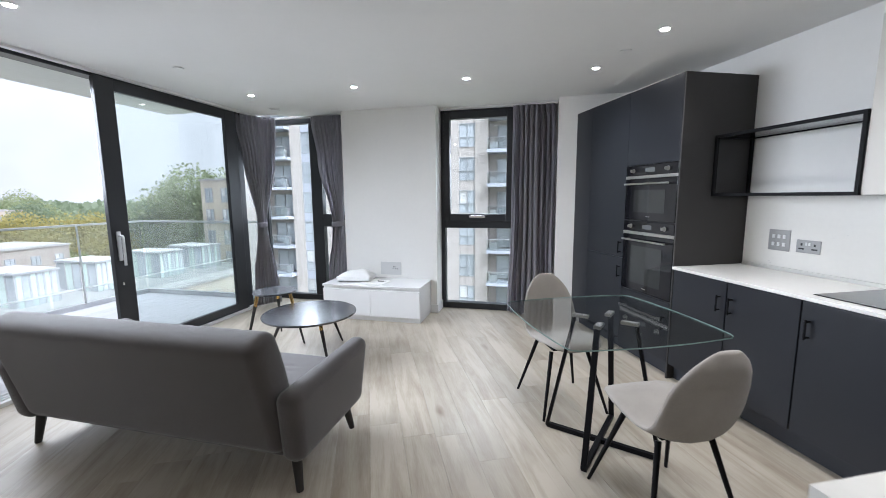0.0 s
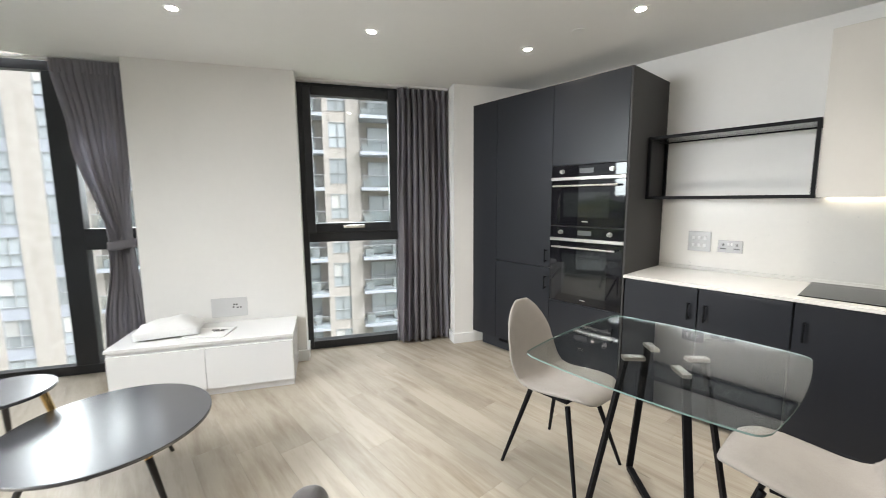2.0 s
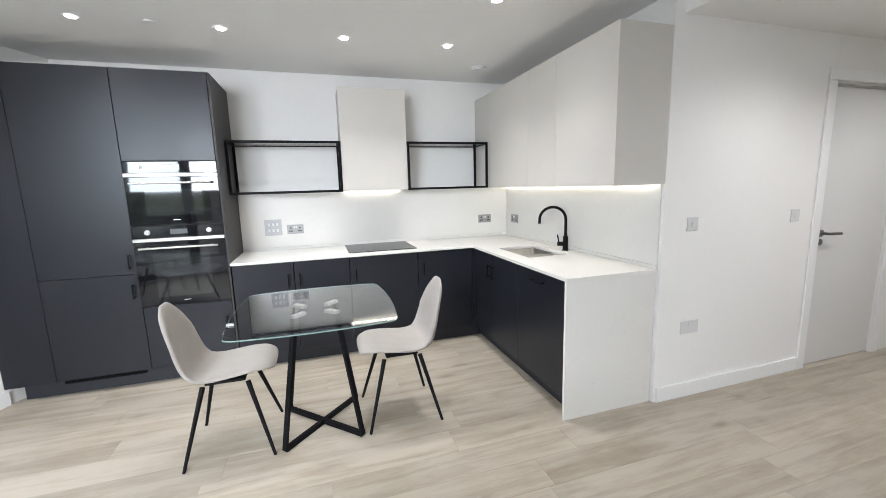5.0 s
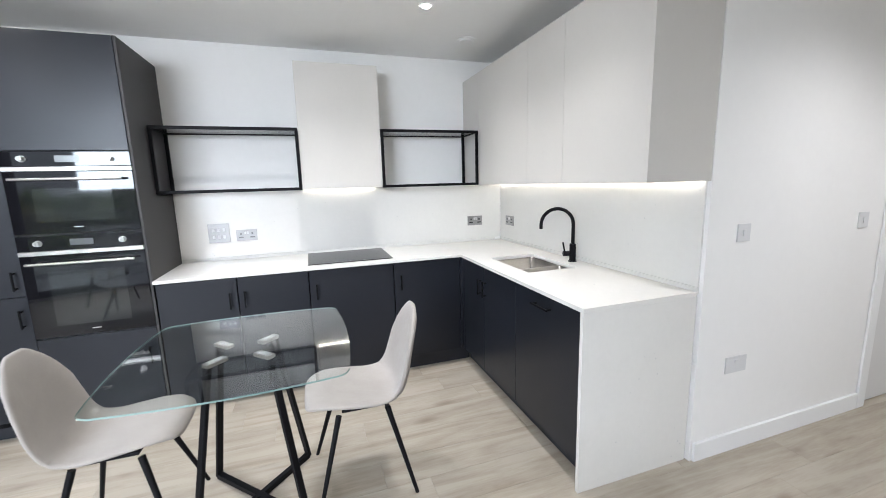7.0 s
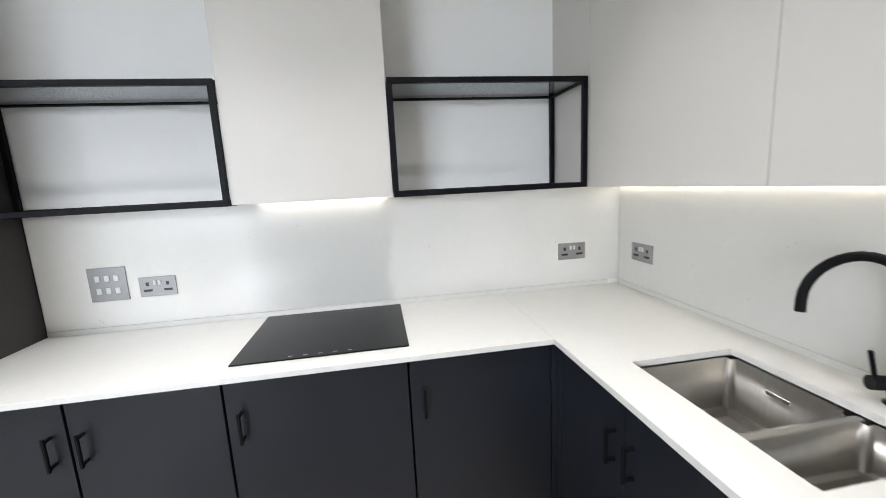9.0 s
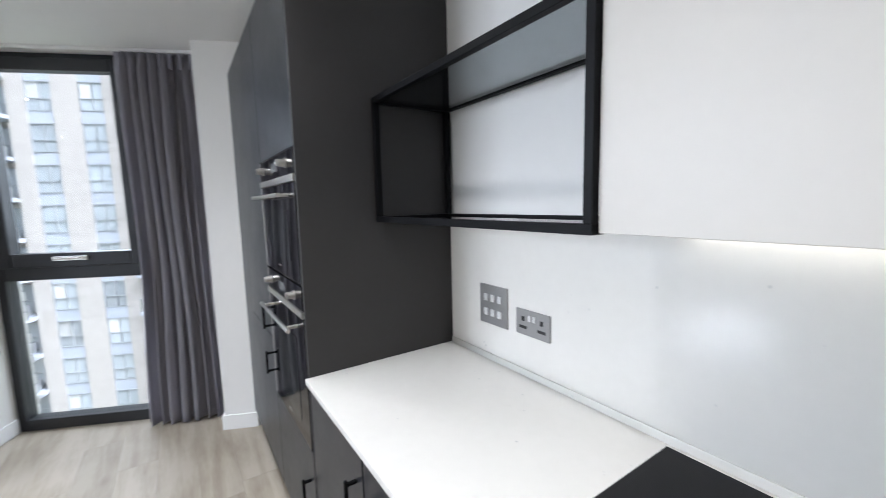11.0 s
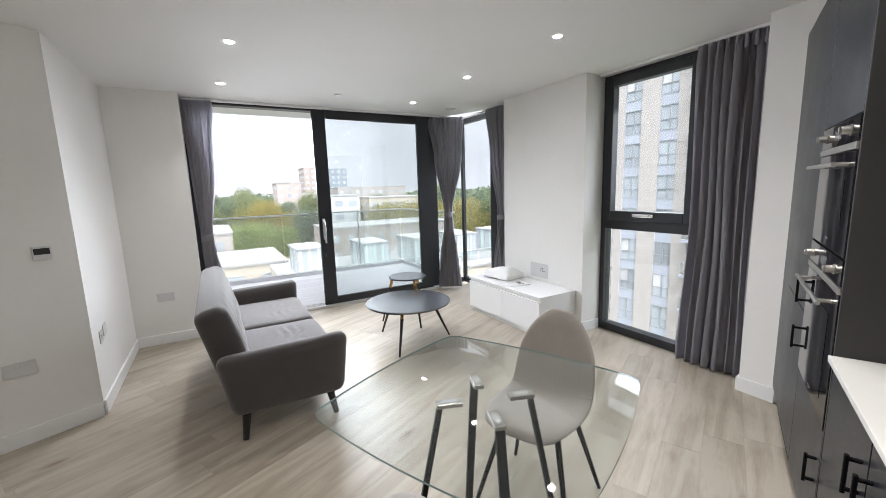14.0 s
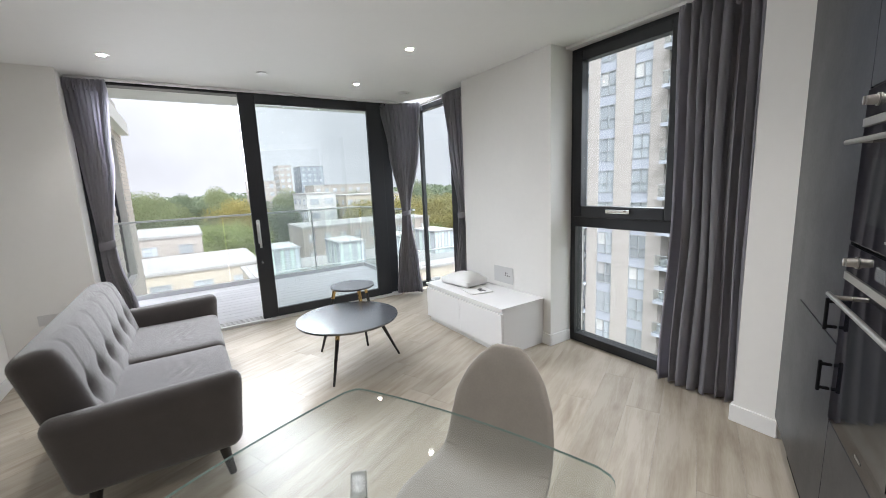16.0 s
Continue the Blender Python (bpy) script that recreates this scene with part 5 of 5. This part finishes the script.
for r in range(32):
    if half_me is None:
        ob = part("brick", box(0, 0.1025, 0, 0.10, 0, BH, 0.004, 1), M_GREYBRICK, rev)
        half_me = ob.data
    else:
        ob = new("brick", half_me)
        ob.parent = rev
    ob.matrix_world = FM @ pose(-1.142 + (0.010 if r % 2 else 0.0), 5.128, 0.004 + r * 0.0765, 0, 0, 90)

# ---------------------------------------------------------------- what lies outside
GROUND = -17.0
M_GROUND = shader("streets_and_lawns", (0.16, 0.17, 0.13), 0.95, grain=0.35, scale=0.03)
b = bmesh.new()
bmesh.ops.create_grid(b, x_segments=4, y_segments=4, size=2500)
bmesh.ops.translate(b, vec=(0, 0, GROUND), verts=b.verts)
structure("ground", b, M_GROUND, "streets and greenery far below the flat", "ground")
M_ROOF = shader("pale_flat_roof", (0.25, 0.245, 0.24), 0.85, grain=0.15, scale=0.4)
# pane base colour raised to pale blue-grey for the sky it would mirror
M_SKYPANE = shader("far_window_glass", (0.29, 0.315, 0.34), 0.06, spec=0.8, rand=0.3)
M_GREYFRAME = shader("grey_far_frame", (0.23, 0.24, 0.255), 0.5)
M_SPANDREL = shader("blue_grey_spandrel", (0.31, 0.33, 0.38), 0.45, grain=0.05, scale=0.5)
M_CREAMWALL = shader("cream_brick_far", (0.33, 0.295, 0.245), 0.9, grain=0.12, scale=0.6)
M_REDWALL = shader("brown_brick_far", (0.235, 0.208, 0.188), 0.9, grain=0.15, scale=0.6)
M_PINKWALL = shader("pinkish_brick_far", (0.27, 0.243, 0.223), 0.9, grain=0.12, scale=0.5)
M_BLUEWALL = shader("slate_cladding_far", (0.15, 0.17, 0.195), 0.6, grain=0.1, scale=0.4)
M_WHITEWALL = shader("white_render_far", (0.36, 0.36, 0.355), 0.85, grain=0.06, scale=0.5)
M_BLOCK = shader("buff_brick_block", (0.33, 0.305, 0.290), 0.9, grain=0.12, scale=1.4, bump=0.25, bump_scale=12)
M_TERRGLASS = shader("greenish_screen_glass", (0.40, 0.48, 0.45), 0.12, grain=0.1, scale=1.2, rand=0.1)
M_BLIND = shader("pale_window_blind", (0.40, 0.40, 0.40), 0.8, grain=0.1, scale=1.0, rand=0.2)

win_meshes = {}


def far_window(parent, w, h, m, look_name="plain"):
    """A window with frame, mullion and sky-paled panes, facing -y in its own plane; repeats share the mesh."""
    key = (round(w, 2), round(h, 2), look_name)
    if key not in win_meshes:
        b = bmesh.new()
        t = 0.07
        for a in ((0, w, 0, t), (0, w, h - t, h), (0, t, t, h - t), (w - t, w, t, h - t), (w * 0.55 - t / 2, w * 0.55 + t / 2, t, h - t)):
            box(a[0], a[1], -0.10, 0.06, a[2], a[3], bm=b)
        box(t, w - t, -0.08, 0.05, h * 0.42 - t / 2, h * 0.42 + t / 2, bm=b)
        n = len(b.faces)
        box(t * 0.5, w - t * 0.5, 0.0, 0.03, t * 0.5, h - t * 0.5, bm=b)
        b.faces.ensure_lookup_table()
        for f in b.faces[n:]:
            f.material_index = 1
        if look_name == "blind":
            n = len(b.faces)
            box(t, w * 0.55, -0.012, -0.002, h * 0.42, h - t, bm=b)
            b.faces.ensure_lookup_table()
            for f in b.faces[n:]:
                f.material_index = 2
        ob = part("window", b, [M_GREYFRAME, M_SKYPANE, M_BLIND], parent)
        win_meshes[key] = ob.data
    else:
        ob = new("window", win_meshes[key])
        ob.parent = parent
    ob.matrix_world = m
    return ob


# the block of flats opposite
block = thing("apartment_building", FM @ pose(0, 36.4, GROUND), "tall pale brick block of flats with window bays and balconies", "apartment building")
TOPZ = 22.0 - GROUND
brnd = random.Random(9)
BAYS = [(-23.4, 1.7), (-19.95, 1.6), (-10.9, 1.5), (-7.1, 1.5), (-0.35, 1.45), (7.4, 1.5), (14.0, 1.5)]
BALC = [(-28.2, 3.6), (-17.0, 3.6), (-4.4, 3.6), (2.2, 3.9), (9.8, 3.6)]
openings = sorted([(u0, u0 + w, "bay") for u0, w in BAYS] + [(u0, u0 + w, "balcony") for u0, w in BALC])
edge = -30.5
for u0, u1, kind_of in openings + [(20.0, 20.0, "end")]:
    part("brick_pier", box(edge, u0, 0, 1.2, 0, TOPZ), M_BLOCK, block)
    edge = u1
part("core", box(-30.5, 20, 1.21, 14, 0, TOPZ), M_BLOCK, block)
part("roof", box(-30.8, 20.3, -0.2, 14.2, TOPZ, TOPZ + 0.6), M_GREYFRAME, block)
STOREY = 3.0
balc_meshes = {}
for u0, u1, kind_of in openings:
    w = u1 - u0
    for s in range(-5, 6):
        z = -0.10 + s * STOREY - GROUND
        if kind_of == "bay":
            far_window(block, w, 2.12, FM @ pose(u0, 36.55, z + GROUND), brnd.choice(("plain", "blind", "plain2")))
            k = ("sp", round(w, 2))
            if k not in balc_meshes:
                ob = part("spandrel", box(0, w, -0.05, 0.2, 0, STOREY - 2.12), M_SPANDREL if u0 < -18 else M_BLOCK, block)
                balc_meshes[k] = ob.data
            else:
                ob = new("spandrel", balc_meshes[k])
                ob.parent = block
            ob.matrix_world = FM @ pose(u0, 36.55, z + GROUND + 2.12)
        else:
            far_window(block, w * 0.62, 2.2, FM @ pose(u0 + w * 0.2, 37.5, z + GROUND - 0.25), "door")
            k = ("ba", round(w, 2))
            if k not in balc_meshes:
                b = box(0, w, -0.9, 1.1, 0, 0.28)
                n = len(b.faces)
                box(0.03, w - 0.03, -0.88, -0.85, 0.29, 1.25, bm=b)
                b.faces.ensure_lookup_table()
                for f in b.faces[n:]:
                    f.material_index = 1
                n = len(b.faces)
                box(0, w, -0.9, -0.83, 1.26, 1.31, bm=b)
                box(0.2, 0.9, -0.3, 0.2, 0.29, 0.9, bm=b), box(w - 1.2, w - 0.7, 0.0, 0.5, 0.29, 1.1, bm=b)
                b.faces.ensure_lookup_table()
                for f in b.faces[n:]:
                    f.material_index = 2
                ob = part("balcony", b, [M_SPANDREL, M_RAILGLASS, M_GREYFRAME], block)
                balc_meshes[k] = ob.data
            else:
                ob = new("balcony", balc_meshes[k])
                ob.parent = block
            ob.matrix_world = FM @ pose(u0, 36.4, z + GROUND - 0.62)


def house(name, u0, u1, v0, v1, top, wall, label, cols=0, rows=0, w=1.3, h=1.5, side=0, roof=M_ROOF, low=GROUND, turn=0.0):
    """A far building with parapet roof; windows face the flat (+u) and, with side, the -v way."""
    cu, cv = (u0 + u1) / 2, (v0 + v1) / 2
    base = FM @ pose(cu, cv, 0, 0, 0, turn)
    th = thing(name, base @ pose(0, 0, low), label, "building")
    a, c, t = (u1 - u0) / 2, (v1 - v0) / 2, top - low
    part("wall", box(-a, a, -c, c, 0, t), wall, th)
    rf = box(-a - 0.15, a + 0.15, -c - 0.15, c + 0.15, t, t + 0.25)
    box(-a + 0.3, a - 0.3, -c + 0.3, c - 0.3, t + 0.251, t + 0.30, bm=rf)
    part("roof", rf, roof, th)
    for i in range(cols):
        for j in range(rows):
            v = -c + (i + 0.5) * 2 * c / cols
            z = top - 1.0 - h - j * 2.9
            far_window(th, w, h, base @ pose(a + 0.02, v - w / 2, z, 0, 0, 90), brnd.choice(("plain", "blind")))
    for i in range(side):
        for j in range(rows):
            x = -a + (i + 0.5) * 2 * a / side
            z = top - 1.0 - h - j * 2.9
            far_window(th, w, h, base @ pose(x - w / 2, -c - 0.02, z), brnd.choice(("plain", "blind")))
    return th


house("low_building", -60, -47, -14, 8.4, -6.5, M_CREAMWALL, "low flat-roofed buff brick building below the balcony", 6, 2, 1.8, 1.0)
house("low_building", -78, -61, -16, 3.5, -4.0, M_PINKWALL, "flat-roofed pinkish brick building behind the low one", 5, 2, 1.6, 1.2)
house("apartment_block", -168, -156, 22.5, 31.0, 5.0, M_PINKWALL, "pinkish brick flats rising above the trees", 3, 4, 1.4, 1.4, 2)
house("tower_block", -226, -212, 43.5, 49.5, 13.8, M_REDWALL, "brown brick tower block on the skyline", 2, 8, 1.6, 1.4, 4)
house("tower_block", -234, -218, 55.5, 67.5, 13.6, M_BLUEWALL, "slate grey tower block on the skyline", 4, 8, 1.4, 1.4, 3)
house("white_building", -96, -84, 23.6, 29.8, 0.4, M_WHITEWALL, "white rendered flats with stacked windows", 2, 4, 1.8, 1.2, 3)
house("long_building", -112, -98, 37.0, 56.0, -0.6, M_CREAMWALL, "long cream brick building behind the terraces", 9, 3, 1.4, 1.3, 3)
house("long_building", -150, -138, 40.0, 66.0, 2.6, M_PINKWALL, "far terrace of flats on the skyline", 9, 3, 1.4, 1.3)
house("low_building", -72, -62, 17.0, 40.0, -4.6, M_REDWALL, "low brown brick building with small windows", 9, 2, 1.0, 1.2)
house("cream_building", -45.5, -27, 46, 60, 3.9, M_CREAMWALL, "cream brick flats beside the roof terraces", 5, 4, 1.2, 2.0, 7)
house("terrace_building", -46.0, -31.5, 6.5, 41.0, -6.7, M_CREAMWALL, "buff brick building carrying the roof terraces", 10, 3, 1.2, 1.9, 4)
house("long_building", -66, -54, 8.6, 15.5, -9.5, M_WHITEWALL, "low white roof behind the terraces", 3, 1)

# glazed stair boxes on the roof terraces
scr = {}


def glass_box(u, v, w, d, h, parent_label):
    th = thing("terrace_pavilion", FM @ pose(u, v, -6.44), parent_label, "glass pavilion", "glazed roof pavilions")
    n_v, n_u = 6, 5
    for i in range(n_v + 1):
        y = -d / 2 + d * i / n_v
        for x in (w / 2, -w / 2):
            part("mullion", box(x - 0.06, x + 0.06, y - 0.06, y + 0.06, 0, h), M_GREYFRAME, th)
    for i in range(1, n_u):
        x = -w / 2 + w * i / n_u
        part("mullion", box(x - 0.06, x + 0.06, -d / 2 - 0.06, -d / 2 + 0.06, 0, h), M_GREYFRAME, th)
    for i in range(n_v):
        y = -d / 2 + d * i / n_v
        part("glass_panel", box(w / 2 - 0.02, w / 2 + 0.02, y + 0.06, y + d / n_v - 0.06, 0.05, h - 0.05), M_TERRGLASS if i % 2 == 0 else M_SKYPANE, th)
    for i in range(n_u):
        x = -w / 2 + w * i / n_u
        part("glass_panel", box(x + 0.06, x + w / n_u - 0.06, -d / 2 - 0.02, -d / 2 + 0.02, 0.05, h - 0.05), M_TERRGLASS if i % 2 else M_SKYPANE, th)
    rf = box(-w / 2 - 0.15, w / 2 + 0.15, -d / 2 - 0.15, d / 2 + 0.15, h, h + 0.14)
    part("roof", rf, M_GREYFRAME, th)
    for i in range(5):
        x = -w / 2 + w * (i + 0.08) / 5
        part("roof_panel", box(x, x + w / 5 * 0.84, -d / 2, d / 2, h + 0.141, h + 0.20), M_WHITEWALL, th)
    return th


g0 = glass_box(-39.2, 9.3, 4.4, 2.6, 2.5, "glazed roof pavilion with dark mullions and white roof")
for v in (15.6, 21.2, 26.6, 32.4, 37.5):
    copy_thing(g0, FM @ pose(-38.6, v, -6.44))
for v0 in (8, 14, 20, 26, 32):
    th = thing("terrace_screen", FM @ pose(-33.2, v0, -6.44), "waist-high glass screen round the roof terrace", "glass screen", "roof terrace screens")
    pane("glass_panel", box(-0.02, 0.02, 0.1, 5.9, 0.1, 1.2), th, M_RAILGLASS)
    part("top_rail", box(-0.05, 0.05, 0, 6, 1.2, 1.28), M_RAIL, th)

# ---------------------------------------------------------------- trees
# leaf colours are lifted above natural tones, with the far haze mixed in
LEAF = [thin_cloth(shader("foliage_green", (0.21, 0.245, 0.155), 0.7, grain=0.4, scale=0.5), (0.19, 0.22, 0.10), 0.65),
        thin_cloth(shader("foliage_olive", (0.275, 0.250, 0.100), 0.7, grain=0.35, scale=0.5), (0.30, 0.27, 0.10), 0.65),
        thin_cloth(shader("foliage_lime", (0.237, 0.288, 0.112), 0.7, grain=0.35, scale=0.5), (0.26, 0.31, 0.12), 0.65),
        thin_cloth(shader("foliage_dark", (0.17, 0.205, 0.145), 0.7, grain=0.4, scale=0.5), (0.13, 0.17, 0.10), 0.65)]
M_BARK = shader("bark", (0.09, 0.07, 0.05), 0.9, grain=0.3, scale=1)


def leaf_quad(b, p, s, rnd):
    a = Vector((rnd.gauss(0, 1), rnd.gauss(0, 1), rnd.gauss(0, 1))).normalized()
    c = a.orthogonal().normalized()
    d = a.cross(c)
    k = rnd.uniform(0.6, 1.0)
    b.faces.new([b.verts.new(p + c * s * x + d * s * k * y) for x, y in ((-0.5, -0.35), (0.1, -0.5), (0.5, 0.1), (0.1, 0.5), (-0.45, 0.3))])


def make_tree(seed, height, spread, leaf, n=15000, size=0.29):
    rnd = random.Random(seed)
    th = thing("tree", pose(0, 0, 0), "broad leafy tree in full summer crown", "tree")
    b = tube([(0, 0, 0), (0.1, 0.05, height * 0.3), (0.0, 0.2, height * 0.62)], height * 0.022, 10, r1=height * 0.008)
    lobes = []
    for k in range(16):
        a, rr = rnd.uniform(0, 6.28), rnd.uniform(0.15, 0.72) * spread
        z = height * rnd.uniform(0.42, 0.86)
        fall = 1 - 0.6 * max(0, (z / height - 0.6)) / 0.3
        c = Vector((rr * math.cos(a) * fall, rr * math.sin(a) * fall, z))
        lobes.append((c, spread * rnd.uniform(0.24, 0.42)))
        tube([(0, 0.05, height * rnd.uniform(0.25, 0.5)), c * 0.55 + Vector((0, 0, z * 0.4)), c], height * 0.008, 6, b, r1=0.03)
    part("trunk", b, M_BARK, th, "", True)
    b = bmesh.new()
    for k in range(n):
        c, r = rnd.choice(lobes)
        d = Vector((rnd.gauss(0, 1), rnd.gauss(0, 1), rnd.gauss(0, 0.9))).normalized()
        p = c + d * r * rnd.uniform(0.55, 1.08) * (1 + 0.18 * noise.noise(d * 3 + c))
        leaf_quad(b, p, size * rnd.uniform(0.6, 1.35), rnd)
    part("crown", b, LEAF[leaf], th)
    return th


kinds = [make_tree(21, 17, 8.0, 0), make_tree(22, 15, 9.0, 1), make_tree(23, 12, 6.5, 2), make_tree(24, 16, 7.0, 3)]
spots = [(-148, -26, 1.05, 0), (-140, -16, 1.1, 0), (-146, -5, 1.12, 0), (-138, 4, 1.05, 3), (-150, 12, 1.15, 0), (-126, 14.5, 1.12, 1), (-142, 22, 1.0, 3), (-100, 8, 1.02, 2), (-92, 14, 0.98, 2), (-90, 21, 0.98, 3), (-98, 26, 0.95, 3),
         (-150, 33, 1.1, 0), (-104, 33, 0.95, 0), (-88, 36, 0.92, 3), (-78, 43, 1.12, 1), (-73, 50, 1.10, 1), (-84, 37, 1.05, 1), (-70, 44, 0.9, 2), (-64, 60, 1.42, 0), (-60, 67, 1.38, 0), (-70, 58, 1.15, 3), (-96, 55, 1.15, 3),
         (-110, 62, 1.1, 0), (-130, 50, 1.1, 3), (-120, -2, 0.9, 2), (-112, 0, 0.95, 0), (-160, 45, 1.1, 3), (-175, 14, 1.2, 0), (-180, 0, 1.2, 3), (-170, -12, 1.15, 0), (-125, 72, 1.2, 0), (-55, 74, 1.25, 3)]
trnd = random.Random(5)
used = set()
for u, v, s, k in spots:
    p = uvw(u, v)
    m = pose(p.x, p.y, GROUND, 0, 0, trnd.uniform(0, 360)) @ Matrix.Diagonal((s, s, s, 1))
    if k in used:
        ob = copy_thing(kinds[k], m)
        ob.scale = (s, s, s)
    else:
        used.add(k)
        kinds[k].matrix_world = m
# far woods and rooftops along the horizon
b = bmesh.new()
wrnd = random.Random(31)
for k in range(36000):
    a = radians(wrnd.uniform(20, 125))
    d = wrnd.uniform(260, 640)
    p = Vector((-math.sin(a) * d, math.cos(a) * d, GROUND + wrnd.uniform(2, 15) + 6 * noise.noise(Vector((a * 9, d * 0.01, 0)))))
    leaf_quad(b, p, wrnd.uniform(1.6, 4.0), wrnd)
tagged(mesh_of("far_woods", b, LEAF[3]), "hazy belt of far trees along the skyline", "woods", kind="stuff")


# ---------------------------------------------------------------- floor planks, grain along y
PW, PL = 0.192, 1.29
pr_rnd = random.Random(4)
x, row = -4.1, 0
shared = {}
while x < 3.0:
    y = -3.1 - pr_rnd.uniform(0, PL)
    while y < 5.5:
        poly = [(x + 0.0003, y + 0.0003), (x + PW - 0.0003, y + 0.0003), (x + PW - 0.0003, y + PL - 0.0003), (x + 0.0003, y + PL - 0.0003)]
        cut = indoors(poly, -3.45, 4.955)
        if len(cut) > 2 and x + PW < -1.40:
            cut = clip(cut, lambda p: v_of(p) - 0.75, 0)
        if len(cut) > 2 and x > 0.95:
            cut = clip(cut, lambda p: p[1] + 0.15, 0)
        away = len(cut) < 3
        if not away:
            if cut == poly:
                if "full" not in shared:
                    b = box(0, PW - 0.0006, 0, PL - 0.0006, -0.011, 0, 0.0)
                    bmesh.ops.bevel(b, geom=[e for e in b.edges if e.verts[0].co.z > -0.001 and e.verts[1].co.z > -0.001], offset=0.0005, segments=1, affect='EDGES')
                    ob = part("plank", b, M_OAK, floor)
                    shared["full"] = ob.data
                else:
                    ob = new("plank", shared["full"])
                    ob.parent = floor
                ob.location = (x + 0.0003, y + 0.0003, 0)
            else:
                c = Vector((x, y, 0))
                ob = part("plank", prism([(p[0] - x, p[1] - y) for p in cut], -0.011, 0), M_OAK, floor)
                ob.location = c
        y += PL
    x += PW
